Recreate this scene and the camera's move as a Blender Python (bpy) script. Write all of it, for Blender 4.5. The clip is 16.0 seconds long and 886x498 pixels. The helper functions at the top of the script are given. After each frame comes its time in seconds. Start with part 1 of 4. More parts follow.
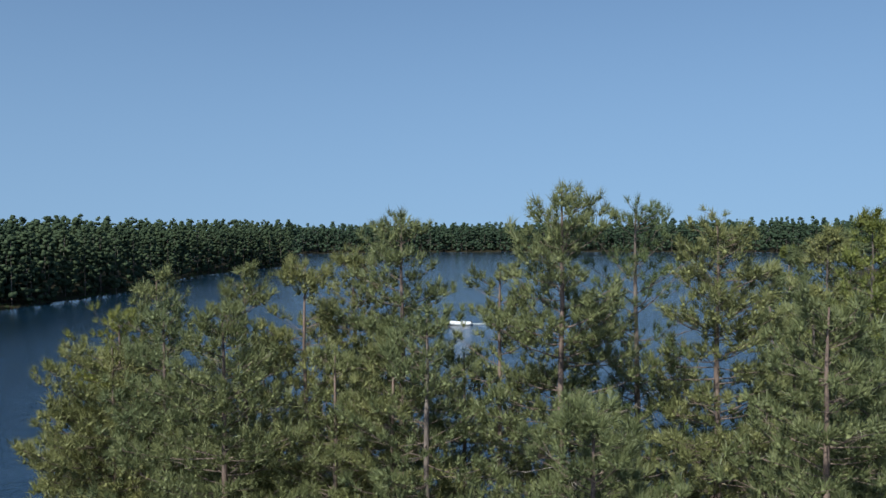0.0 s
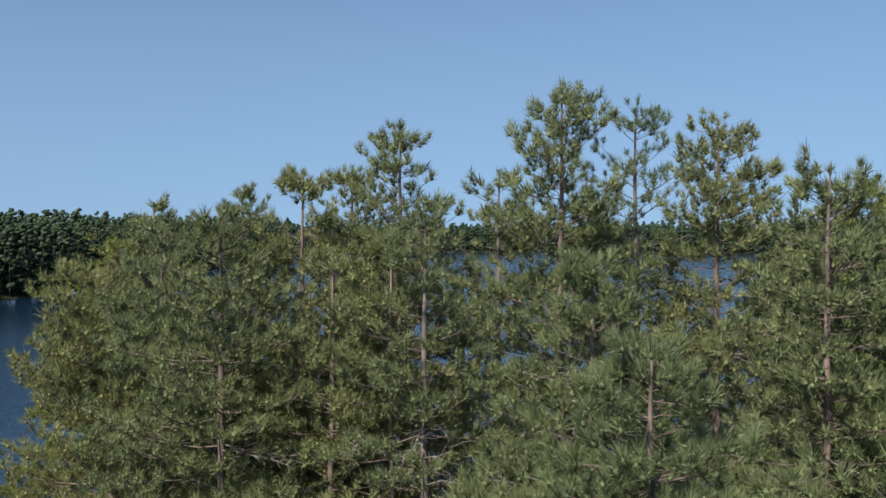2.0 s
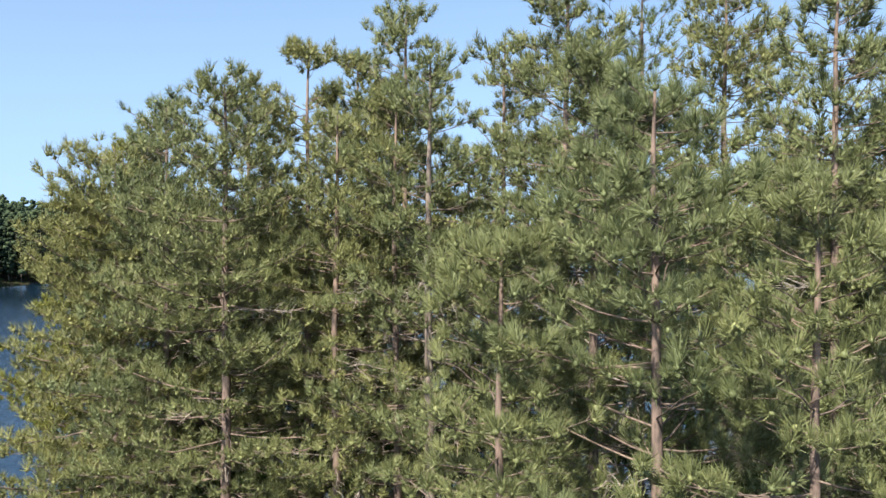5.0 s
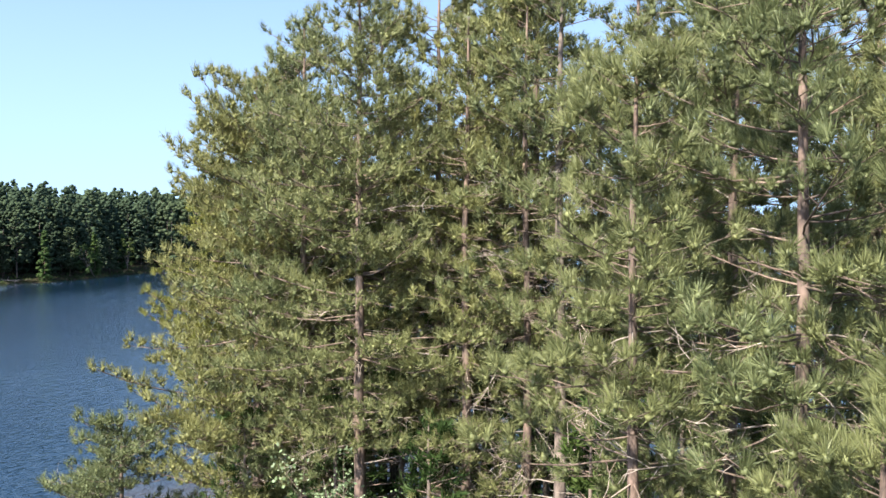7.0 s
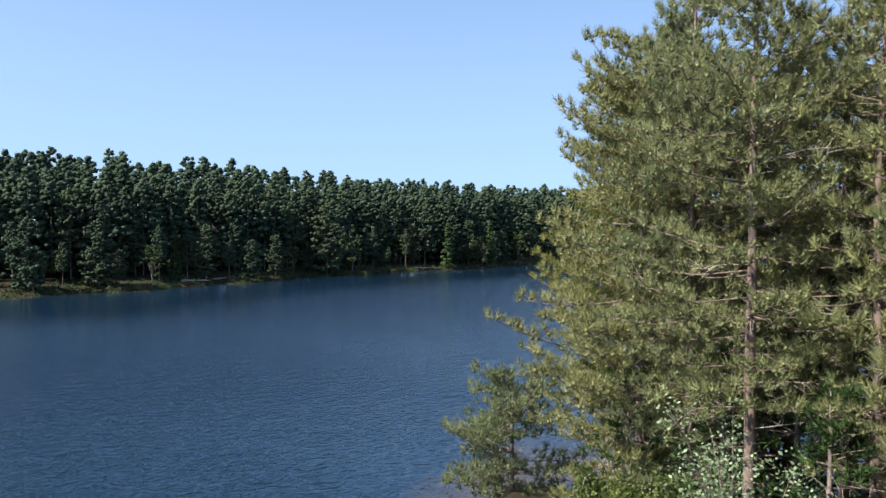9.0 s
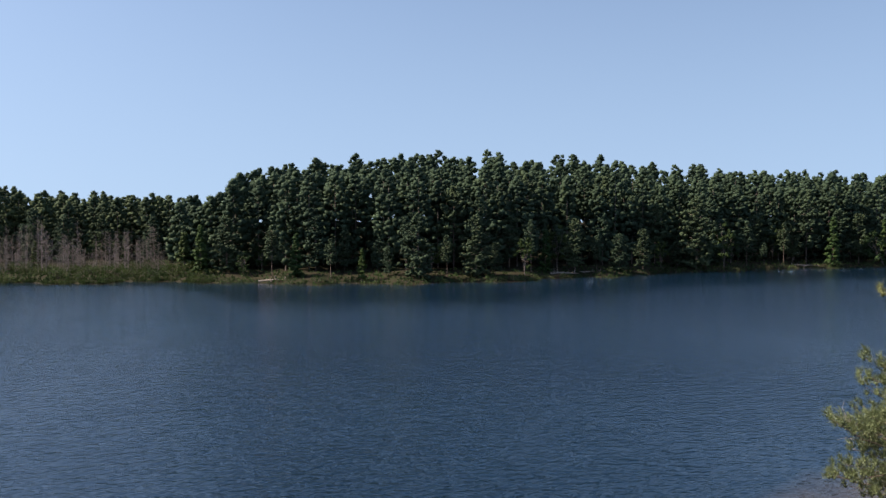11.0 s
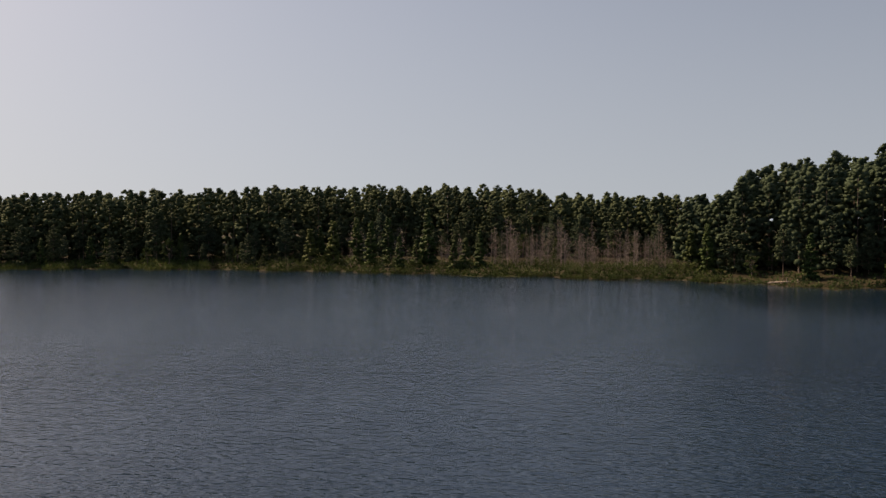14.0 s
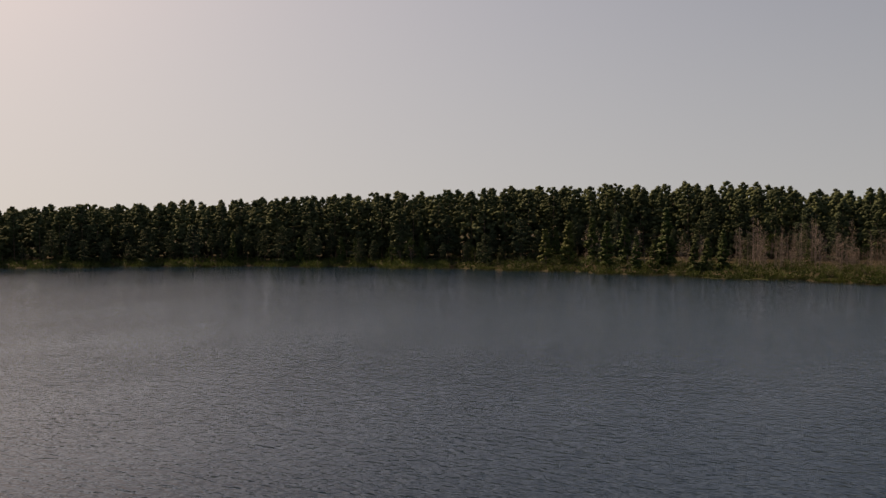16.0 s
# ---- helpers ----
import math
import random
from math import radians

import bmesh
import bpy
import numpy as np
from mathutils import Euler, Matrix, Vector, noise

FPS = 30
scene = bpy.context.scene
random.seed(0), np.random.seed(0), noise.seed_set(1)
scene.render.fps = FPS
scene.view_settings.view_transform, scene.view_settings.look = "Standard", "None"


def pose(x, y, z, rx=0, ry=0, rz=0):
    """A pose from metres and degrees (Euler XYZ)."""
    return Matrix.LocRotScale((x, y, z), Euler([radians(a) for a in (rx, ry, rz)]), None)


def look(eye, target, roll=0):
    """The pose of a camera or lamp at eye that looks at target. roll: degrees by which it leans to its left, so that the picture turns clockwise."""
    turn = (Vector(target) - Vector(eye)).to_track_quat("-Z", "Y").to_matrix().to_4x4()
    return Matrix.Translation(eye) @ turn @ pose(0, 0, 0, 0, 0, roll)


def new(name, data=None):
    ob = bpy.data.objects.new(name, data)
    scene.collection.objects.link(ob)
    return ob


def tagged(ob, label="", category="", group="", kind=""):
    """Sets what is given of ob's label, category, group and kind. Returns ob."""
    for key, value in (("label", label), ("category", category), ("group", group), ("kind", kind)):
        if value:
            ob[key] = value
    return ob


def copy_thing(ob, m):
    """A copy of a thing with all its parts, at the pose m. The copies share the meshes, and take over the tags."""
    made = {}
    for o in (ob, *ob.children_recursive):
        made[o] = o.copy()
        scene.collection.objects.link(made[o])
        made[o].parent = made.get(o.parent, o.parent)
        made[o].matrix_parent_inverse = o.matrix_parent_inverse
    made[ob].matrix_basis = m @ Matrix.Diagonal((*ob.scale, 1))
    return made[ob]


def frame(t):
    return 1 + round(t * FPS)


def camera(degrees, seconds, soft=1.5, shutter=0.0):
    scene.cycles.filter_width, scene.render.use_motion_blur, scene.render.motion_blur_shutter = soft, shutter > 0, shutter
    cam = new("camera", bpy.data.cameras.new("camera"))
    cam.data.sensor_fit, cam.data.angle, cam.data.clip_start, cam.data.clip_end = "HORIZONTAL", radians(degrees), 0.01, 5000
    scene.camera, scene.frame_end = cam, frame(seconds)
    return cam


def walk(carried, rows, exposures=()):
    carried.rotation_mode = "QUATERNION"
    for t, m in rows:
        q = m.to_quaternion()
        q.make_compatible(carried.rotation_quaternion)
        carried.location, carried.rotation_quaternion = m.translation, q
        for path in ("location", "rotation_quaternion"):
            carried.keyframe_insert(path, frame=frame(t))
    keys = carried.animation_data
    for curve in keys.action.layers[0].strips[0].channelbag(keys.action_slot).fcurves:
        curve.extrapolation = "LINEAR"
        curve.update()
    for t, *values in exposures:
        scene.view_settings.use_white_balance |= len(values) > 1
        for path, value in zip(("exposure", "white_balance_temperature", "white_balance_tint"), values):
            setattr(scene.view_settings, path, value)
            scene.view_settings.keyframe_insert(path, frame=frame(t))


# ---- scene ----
import itertools

# The camera: a small drone that sinks beside a pine stand and then turns left over the lake.
cam = camera(54.7, 16.0, soft=1.5)
PATH = [
    (0, (-0.035, -0.090, 21.767), (-4.876, 19.308, 21.230), -0.39),
    (0.5, (-0.116, -0.042, 21.118), (-4.956, 19.357, 20.610), -0.29),
    (1, (-0.142, -0.038, 20.462), (-4.967, 19.365, 19.969), -0.13),
    (1.5, (-0.113, -0.049, 19.783), (-4.939, 19.354, 19.306), -0.15),
    (2, (-0.057, -0.050, 19.053), (-4.870, 19.356, 18.586), -0.07),
    (2.5, (-0.009, 0.044, 18.362), (-4.813, 19.454, 17.926), 0.04),
    (3, (0.013, 0.095, 17.751), (-4.788, 19.506, 17.339), 0.10),
    (3.5, (0.036, 0.078, 17.196), (-4.791, 19.482, 16.770), 0.18),
    (3.7, (0.066, 0.051, 16.966), (-4.795, 19.447, 16.517), 0.19),
    (5.8, (0.055, -0.006, 14.163), (-5.011, 19.337, 13.720), 0.06),
    (6, (0.050, -0.030, 13.899), (-5.003, 19.316, 13.444), 0.06),
    (6.5, (0.047, -0.054, 13.215), (-5.711, 19.094, 12.739), 0.06),
    (7, (0.049, 0.019, 12.678), (-7.839, 18.391, 12.179), 0.15),
    (7.5, (0.071, 0.066, 12.293), (-9.841, 17.429, 11.767), 0.24),
    (8, (0.094, 0.044, 11.964), (-11.546, 16.299, 11.433), 0.24),
    (8.5, (0.054, 0.021, 11.651), (-13.111, 15.066, 11.095), 0.28),
    (9, (-0.031, -0.010, 11.406), (-15.000, 13.242, 10.835), 0.34),
    (9.2, (-0.059, -0.029, 11.317), (-15.657, 12.476, 10.732), 0.36),
    (11.3, (0.214, -0.170, 10.429), (-19.191, 4.628, 9.806), 0.12),
    (11.5, (0.213, -0.120, 10.419), (-19.378, 3.857, 9.797), 0.20),
    (12, (0.189, 0.021, 10.424), (-19.739, 1.604, 9.796), 0.09),
    (12.5, (0.170, 0.018, 10.427), (-19.818, -0.194, 9.778), 0.05),
    (13, (0.114, 0.004, 10.426), (-19.758, -2.163, 9.794), 0.01),
    (13.5, (0.025, -0.023, 10.428), (-19.567, -3.992, 9.803), -0.08),
    (14, (-0.048, -0.040, 10.426), (-19.291, -5.452, 9.794), -0.14),
    (14.5, (-0.099, -0.058, 10.423), (-18.977, -6.636, 9.803), -0.24),
    (15, (-0.163, -0.074, 10.428), (-18.567, -7.880, 9.819), -0.29),
    (15.5, (-0.238, -0.099, 10.425), (-18.008, -9.257, 9.822), -0.34),
    (16, (-0.337, -0.135, 10.425), (-17.409, -10.536, 9.819), -0.38),
]
walk(cam, [(t, look(eye, target, roll)) for t, eye, target, roll in PATH],
     exposures=[(0.0, 0.28, 6000, 4), (3.5, 0.8, 6500, 7), (5.8, 1.55, 6700, 8), (7.0, 1.68, 6700, 9), (8.0, 1.42, 6500, 10), (9.0, 1.25, 6400, 11), (11.5, 0.80, 7500, 15),
                (12.5, 0.67, 8700, 18), (14.0, 0.42, 10400, 22), (16.0, 0.24, 12400, 25)])

# ---- world and sun ----
SUN_AZ, SUN_EL = 164, 45  # degrees to the left of +y, and above the horizon
world = bpy.data.worlds.new("sky")
scene.world = world
world.use_nodes = True
wn, wl = world.node_tree.nodes, world.node_tree.links
sky = wn.new("ShaderNodeTexSky")
sky.sky_type, sky.sun_disc = "NISHITA", False
sky.sun_elevation, sky.sun_rotation = radians(SUN_EL), radians(-SUN_AZ)
sky.altitude, sky.air_density, sky.dust_density, sky.ozone_density = 300, 1.0, 1.2, 2.2
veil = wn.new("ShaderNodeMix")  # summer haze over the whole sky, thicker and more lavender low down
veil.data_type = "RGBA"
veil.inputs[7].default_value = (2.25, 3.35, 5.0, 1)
# the low sky is even: the hazy band at the very horizon lies behind the woods
where = wn.new("ShaderNodeTexCoord")
lift = wn.new("ShaderNodeMapping")
lift.inputs["Location"].default_value, lift.inputs["Scale"].default_value = (0, 0, 0.16), (1, 1, 0.75)
tidy = wn.new("ShaderNodeVectorMath")
tidy.operation = "NORMALIZE"
wl.new(where.outputs["Generated"], lift.inputs["Vector"])
wl.new(lift.outputs["Vector"], tidy.inputs[0])
wl.new(tidy.outputs["Vector"], sky.inputs["Vector"])
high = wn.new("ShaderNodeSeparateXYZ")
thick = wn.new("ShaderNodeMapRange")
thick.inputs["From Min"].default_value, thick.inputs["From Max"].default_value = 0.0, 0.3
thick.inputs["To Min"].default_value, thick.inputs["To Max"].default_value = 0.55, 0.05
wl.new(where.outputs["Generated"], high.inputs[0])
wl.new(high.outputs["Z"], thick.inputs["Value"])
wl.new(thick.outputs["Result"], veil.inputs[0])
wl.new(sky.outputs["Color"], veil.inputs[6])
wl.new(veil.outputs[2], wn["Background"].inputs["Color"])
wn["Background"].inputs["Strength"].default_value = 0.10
sun = new("sun", bpy.data.lights.new("sun", "SUN"))
sun.data.energy, sun.data.angle, sun.data.color = 5.0, radians(0.6), (1.0, 0.93, 0.82)
_a, _e = radians(SUN_AZ), radians(SUN_EL)
sun.matrix_world = look((-math.sin(_a) * math.cos(_e) * 300, math.cos(_a) * math.cos(_e) * 300, math.sin(_e) * 300), (0, 0, 0))

# ---- materials ----


def shader(name):
    m = bpy.data.materials.new(name)
    m.use_nodes = True
    n = m.node_tree.nodes
    return m, n, m.node_tree.links, n["Principled BSDF"]


def noise_node(n, l, scale, detail=4.0, rough=0.55, stretch=None, coords="Object"):
    tc = n.new("ShaderNodeTexCoord")
    t = n.new("ShaderNodeTexNoise")
    t.inputs["Scale"].default_value, t.inputs["Detail"].default_value, t.inputs["Roughness"].default_value = scale, detail, rough
    if stretch:
        mp = n.new("ShaderNodeMapping")
        mp.inputs["Scale"].default_value = stretch
        l.new(tc.outputs[coords], mp.inputs["Vector"])
        l.new(mp.outputs["Vector"], t.inputs["Vector"])
    else:
        l.new(tc.outputs[coords], t.inputs["Vector"])
    return t.outputs["Fac"]


def ramp(n, l, fac, *stops):
    r = n.new("ShaderNodeValToRGB")
    while len(r.color_ramp.elements) < len(stops):
        r.color_ramp.elements.new(0.5)
    for e, (p, c) in zip(r.color_ramp.elements, stops):
        e.position, e.color = p, (*c, 1)
    l.new(fac, r.inputs["Fac"])
    return r.outputs["Color"]


def mixed(n, l, a, b, fac, mode="MIX"):
    x = n.new("ShaderNodeMix")
    x.data_type, x.blend_type = "RGBA", mode
    for sock, v in ((x.inputs[6], a), (x.inputs[7], b), (x.inputs[0], fac)):
        if isinstance(v, (int, float)):
            sock.default_value = v
        elif isinstance(v, tuple):
            sock.default_value = (*v, 1)
        else:
            l.new(v, sock)
    return x.outputs[2]


def foliage(name, dark, mid, light, scale=0.9, gloss=0.5, through_leaf=0.24):
    """Leaves or needles: colour drifts from clump to clump and from blade to blade, light shines through."""
    m, n, l, b = shader(name)
    big = noise_node(n, l, scale, 3.0, 0.6, coords="Object")
    geo = n.new("ShaderNodeNewGeometry")
    info = n.new("ShaderNodeObjectInfo")
    a = ramp(n, l, big, (0.25, dark), (0.5, mid), (0.75, light))
    blade = ramp(n, l, geo.outputs["Random Per Island"], (0.0, (0.72, 0.74, 0.7)), (1.0, (1.25, 1.22, 1.15)))
    c = mixed(n, l, a, blade, 1.0, "MULTIPLY")
    tree = ramp(n, l, info.outputs["Random"], (0.0, (0.80, 0.88, 0.92)), (1.0, (1.18, 1.10, 0.95)))
    c = mixed(n, l, c, tree, 1.0, "MULTIPLY")
    l.new(c, b.inputs["Base Color"])
    b.inputs["Roughness"].default_value = gloss
    b.inputs["Specular IOR Level"].default_value = 0.35 if gloss < 0.6 else 0.12
    tr = n.new("ShaderNodeBsdfTranslucent")
    l.new(c, tr.inputs["Color"])
    ms = n.new("ShaderNodeMixShader")
    ms.inputs["Fac"].default_value = through_leaf
    l.new(b.outputs["BSDF"], ms.inputs[1])
    l.new(tr.outputs["BSDF"], ms.inputs[2])
    l.new(ms.outputs["Shader"], n["Material Output"].inputs["Surface"])
    return m


def bark(name, plate, crack, flake, rough=0.85):
    m, n, l, b = shader(name)
    plates = noise_node(n, l, 9.0, 5.0, 0.65, (1.0, 1.0, 0.28))
    stains = noise_node(n, l, 0.7, 3.0, 0.5)
    c = ramp(n, l, plates, (0.36, crack), (0.5, plate), (0.68, flake))
    c = mixed(n, l, c, ramp(n, l, stains, (0.3, (0.7, 0.72, 0.75)), (0.7, (1.15, 1.1, 1.05))), 1.0, "MULTIPLY")
    l.new(c, b.inputs["Base Color"])
    b.inputs["Roughness"].default_value = rough
    bp = n.new("ShaderNodeBump")
    bp.inputs["Strength"].default_value, bp.inputs["Distance"].default_value = 0.21, 0.03
    l.new(plates, bp.inputs["Height"])
    l.new(bp.outputs["Normal"], b.inputs["Normal"])
    return m


NEEDLE = foliage("red_pine_needles", (0.082, 0.098, 0.044), (0.162, 0.180, 0.084), (0.256, 0.272, 0.132), 1.6)
NEEDLE_YELLOW = foliage("yellowing_pine_needles", (0.090, 0.110, 0.030), (0.15, 0.17, 0.048), (0.20, 0.21, 0.07))
NEEDLE_PALE = foliage("white_pine_needles", (0.085, 0.110, 0.045), (0.140, 0.170, 0.070), (0.20, 0.22, 0.10))
NEEDLE_DARK = foliage("fir_needles", (0.020, 0.042, 0.016), (0.036, 0.066, 0.022), (0.058, 0.09, 0.03), 0.9, 0.6, 0.2)
FAR_NEEDLE = foliage("far_pine_needles", (0.030, 0.048, 0.033), (0.050, 0.075, 0.048), (0.076, 0.104, 0.060), 0.12, 0.8, 0.18)
FAR_LEAF = foliage("far_broadleaf", (0.030, 0.050, 0.022), (0.050, 0.078, 0.030), (0.080, 0.112, 0.042), 0.12, 0.8, 0.18)
CEDAR = foliage("marsh_cedar_sprays", (0.034, 0.052, 0.020), (0.055, 0.078, 0.028), (0.085, 0.108, 0.040), 0.5, 0.6, 0.22)
MARSH = foliage("marsh_shrub_leaves", (0.026, 0.042, 0.015), (0.046, 0.066, 0.022), (0.076, 0.092, 0.032), 0.2, 0.7, 0.25)
BLOSSOM = foliage("pale_sapling_leaves", (0.10, 0.15, 0.06), (0.22, 0.28, 0.15), (0.46, 0.50, 0.36), 3.0)
SHRUB = foliage("undergrowth_leaves", (0.036, 0.058, 0.016), (0.066, 0.096, 0.024), (0.11, 0.14, 0.036))
BARK = bark("red_pine_bark", (0.155, 0.112, 0.094), (0.055, 0.042, 0.037), (0.25, 0.185, 0.155))
BARK_GREY = bark("grey_pine_bark", (0.155, 0.125, 0.11), (0.06, 0.05, 0.045), (0.25, 0.21, 0.185))
LIMB = bark("limb_bark", (0.15, 0.112, 0.092), (0.07, 0.052, 0.042), (0.24, 0.185, 0.155))
DEADWOOD = bark("dead_wood", (0.30, 0.255, 0.225), (0.15, 0.125, 0.11), (0.45, 0.40, 0.36))
SNAG = bark("weathered_snag_wood", (0.165, 0.140, 0.132), (0.09, 0.075, 0.07), (0.25, 0.215, 0.205))


def ground_material():
    m, n, l, b = shader("forest_floor")
    a = noise_node(n, l, 0.5, 5.0, 0.6)
    f = noise_node(n, l, 14.0, 4.0, 0.6)
    c = ramp(n, l, a, (0.35, (0.020, 0.018, 0.011)), (0.52, (0.032, 0.028, 0.017)), (0.68, (0.024, 0.032, 0.013)))
    c = mixed(n, l, c, ramp(n, l, f, (0.3, (0.6, 0.6, 0.6)), (0.7, (1.3, 1.25, 1.2))), 1.0, "MULTIPLY")
    l.new(c, b.inputs["Base Color"])
    b.inputs["Roughness"].default_value = 0.95
    b.inputs["Specular IOR Level"].default_value = 0.1
    bp = n.new("ShaderNodeBump")
    bp.inputs["Strength"].default_value, bp.inputs["Distance"].default_value = 0.21, 0.08
    l.new(f, bp.inputs["Height"])
    l.new(bp.outputs["Normal"], b.inputs["Normal"])
    return m


def water_material():
    m, n, l, b = shader("lake_water")
    depth, fetch, wind = [n.new("ShaderNodeAttribute") for _ in range(3)]
    depth.attribute_name, fetch.attribute_name, wind.attribute_name = "depth", "fetch", "wind"
    calm = noise_node(n, l, 0.012, 3.0, 0.5, (2.2, 1.0, 1.0))
    c = ramp(n, l, calm, (0.3, (0.0036, 0.0135, 0.030)), (0.7, (0.006, 0.020, 0.042)))
    bed = ramp(n, l, noise_node(n, l, 0.7, 5.0), (0.35, (0.045, 0.032, 0.022)), (0.7, (0.095, 0.070, 0.048)))
    c = mixed(n, l, bed, c, ramp(n, l, depth.outputs["Fac"], (0.05, (0, 0, 0)), (0.55, (1, 1, 1))))
    l.new(c, b.inputs["Base Color"])
    b.inputs["Roughness"].default_value, b.inputs["IOR"].default_value = 0.08, 1.36
    big = noise_node(n, l, 1.7, 2.0, 0.55, (1.9, 1.0, 1.0))
    swell = noise_node(n, l, 0.5, 2.0, 0.5, (2.2, 1.0, 1.0))
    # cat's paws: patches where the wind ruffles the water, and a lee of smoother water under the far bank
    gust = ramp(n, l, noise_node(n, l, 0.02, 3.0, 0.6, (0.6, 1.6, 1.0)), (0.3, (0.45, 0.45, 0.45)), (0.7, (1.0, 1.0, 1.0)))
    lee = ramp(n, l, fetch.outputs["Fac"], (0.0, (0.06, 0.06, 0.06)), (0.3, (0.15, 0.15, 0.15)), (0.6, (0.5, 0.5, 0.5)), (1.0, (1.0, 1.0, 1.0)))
    add = n.new("ShaderNodeMath")
    add.operation = "MULTIPLY_ADD"
    l.new(swell, add.inputs[0])
    add.inputs[1].default_value = 1.0
    l.new(big, add.inputs[2])
    bp = n.new("ShaderNodeBump")
    bp.inputs["Distance"].default_value = 0.26
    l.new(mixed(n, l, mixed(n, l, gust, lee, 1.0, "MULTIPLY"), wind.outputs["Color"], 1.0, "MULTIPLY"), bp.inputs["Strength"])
    l.new(add.outputs[0], bp.inputs["Height"])
    l.new(bp.outputs["Normal"], b.inputs["Normal"])
    return m


FLOOR, WATER = ground_material(), water_material()

# ---- mesh tools ----


def mesh_of(name, verts, faces, material, smooth=False):
    """A mesh from numpy arrays: verts (n, 3) and a list of face arrays (m, 3) or (m, 4)."""
    me = bpy.data.meshes.new(name)
    verts = np.ascontiguousarray(verts, np.float32)
    faces = [np.asarray(f, np.int32) for f in faces if len(f)]
    loops = np.concatenate([f.ravel() for f in faces])
    sizes = np.concatenate([np.full(len(f), f.shape[1], np.int32) for f in faces])
    me.vertices.add(len(verts))
    me.vertices.foreach_set("co", verts.ravel())
    me.loops.add(len(loops))
    me.loops.foreach_set("vertex_index", loops)
    me.polygons.add(len(sizes))
    me.polygons.foreach_set("loop_start", np.r_[0, np.cumsum(sizes)[:-1]].astype(np.int32))
    me.polygons.foreach_set("use_smooth", np.full(len(sizes), smooth))
    me.materials.append(material)
    me.update(calc_edges=True)
    return me


def part(name, me, parent, label=""):
    ob = new(name, me)
    ob.parent = parent
    return tagged(ob, label=label)


def unit(v):
    return v / np.maximum(np.linalg.norm(v, axis=-1, keepdims=True), 1e-9)


def tubes(paths, radii, sides):
    """Tapered tubes along many paths at once: paths (n, k, 3), radii (n, k). Returns verts, quads."""
    n, k, _ = paths.shape
    tan = unit(np.gradient(paths, axis=1))
    ref = np.where(np.abs(tan.mean(1))[:, None, 2:] > 0.8, [1.0, 0.05, 0], [0.05, 0, 1.0])
    u = unit(np.cross(tan, ref))
    v = np.cross(tan, u)
    a = np.arange(sides) * 2 * np.pi / sides
    ring = np.cos(a)[None, None, :, None] * u[:, :, None] + np.sin(a)[None, None, :, None] * v[:, :, None]
    verts = (paths[:, :, None] + radii[:, :, None, None] * ring).reshape(-1, 3)
    i = np.arange(sides)
    one = np.stack([i, (i + 1) % sides, (i + 1) % sides + sides, i + sides], -1)
    quads = (one[None, None] + (np.arange(k - 1) * sides)[None, :, None, None] + (np.arange(n) * k * sides)[:, None, None, None]).reshape(-1, 4)
    return verts, quads


def tufts(rng, pos, way, size, count, width, axis=1.5, flat=1.0):
    """Bottle brushes of needles: needles of the given size stand off a shoot that is axis times as long, closing over its tip."""
    p, d = np.repeat(pos, count, 0), np.repeat(way, count, 0)
    s = np.repeat(size, count)[:, None]
    n = len(p)
    perp = unit(np.cross(d, rng.normal(size=(n, 3))))
    f = rng.random((n, 1))
    ang = 1.45 - 1.35 * f**2.2 + rng.normal(size=(n, 1)) * 0.16
    v = unit((d * np.cos(ang) + perp * np.sin(ang)) * [1, 1, flat])
    root = p + d * s * axis * (f - 0.9) * [1, 1, flat]
    side = unit(np.cross(v, rng.normal(size=(n, 3)) * [flat, flat, 1])) * width * rng.uniform(0.6, 1.4, (n, 1)) * 0.5
    tip = root + v * s * rng.uniform(0.82, 1.08, (n, 1))
    verts = np.stack([root - side * 0.6, tip - side * 0.4, root + side * 0.6 + v * s * 0.3], 1).reshape(-1, 3)
    verts[2::3] += side * 0.6
    return verts, np.arange(3 * n).reshape(-1, 3)


_g = (1 + 5**0.5) / 2
ICO = np.array([(-1, _g, 0), (1, _g, 0), (-1, -_g, 0), (1, -_g, 0), (0, -1, _g), (0, 1, _g), (0, -1, -_g), (0, 1, -_g), (_g, 0, -1), (_g, 0, 1), (-_g, 0, -1), (-_g, 0, 1)]) / math.hypot(1, _g)
ICO_F = np.array([(a, b, c) for a, b, c in itertools.permutations(range(12), 3) if a < b and a < c
                  and max(np.linalg.norm(ICO[a] - ICO[b]), np.linalg.norm(ICO[b] - ICO[c]), np.linalg.norm(ICO[a] - ICO[c])) < 1.1
                  and np.dot(np.cross(ICO[b] - ICO[a], ICO[c] - ICO[a]), ICO[a]) > 0])
OCTA = np.array([(1, 0, 0), (0, 1, 0), (-1, 0, 0), (0, -1, 0), (0, 0, 1), (0, 0, -1)], float) * 1.12
OCTA_F = np.array([(0, 1, 4), (1, 2, 4), (2, 3, 4), (3, 0, 4), (1, 0, 5), (2, 1, 5), (3, 2, 5), (0, 3, 5)])


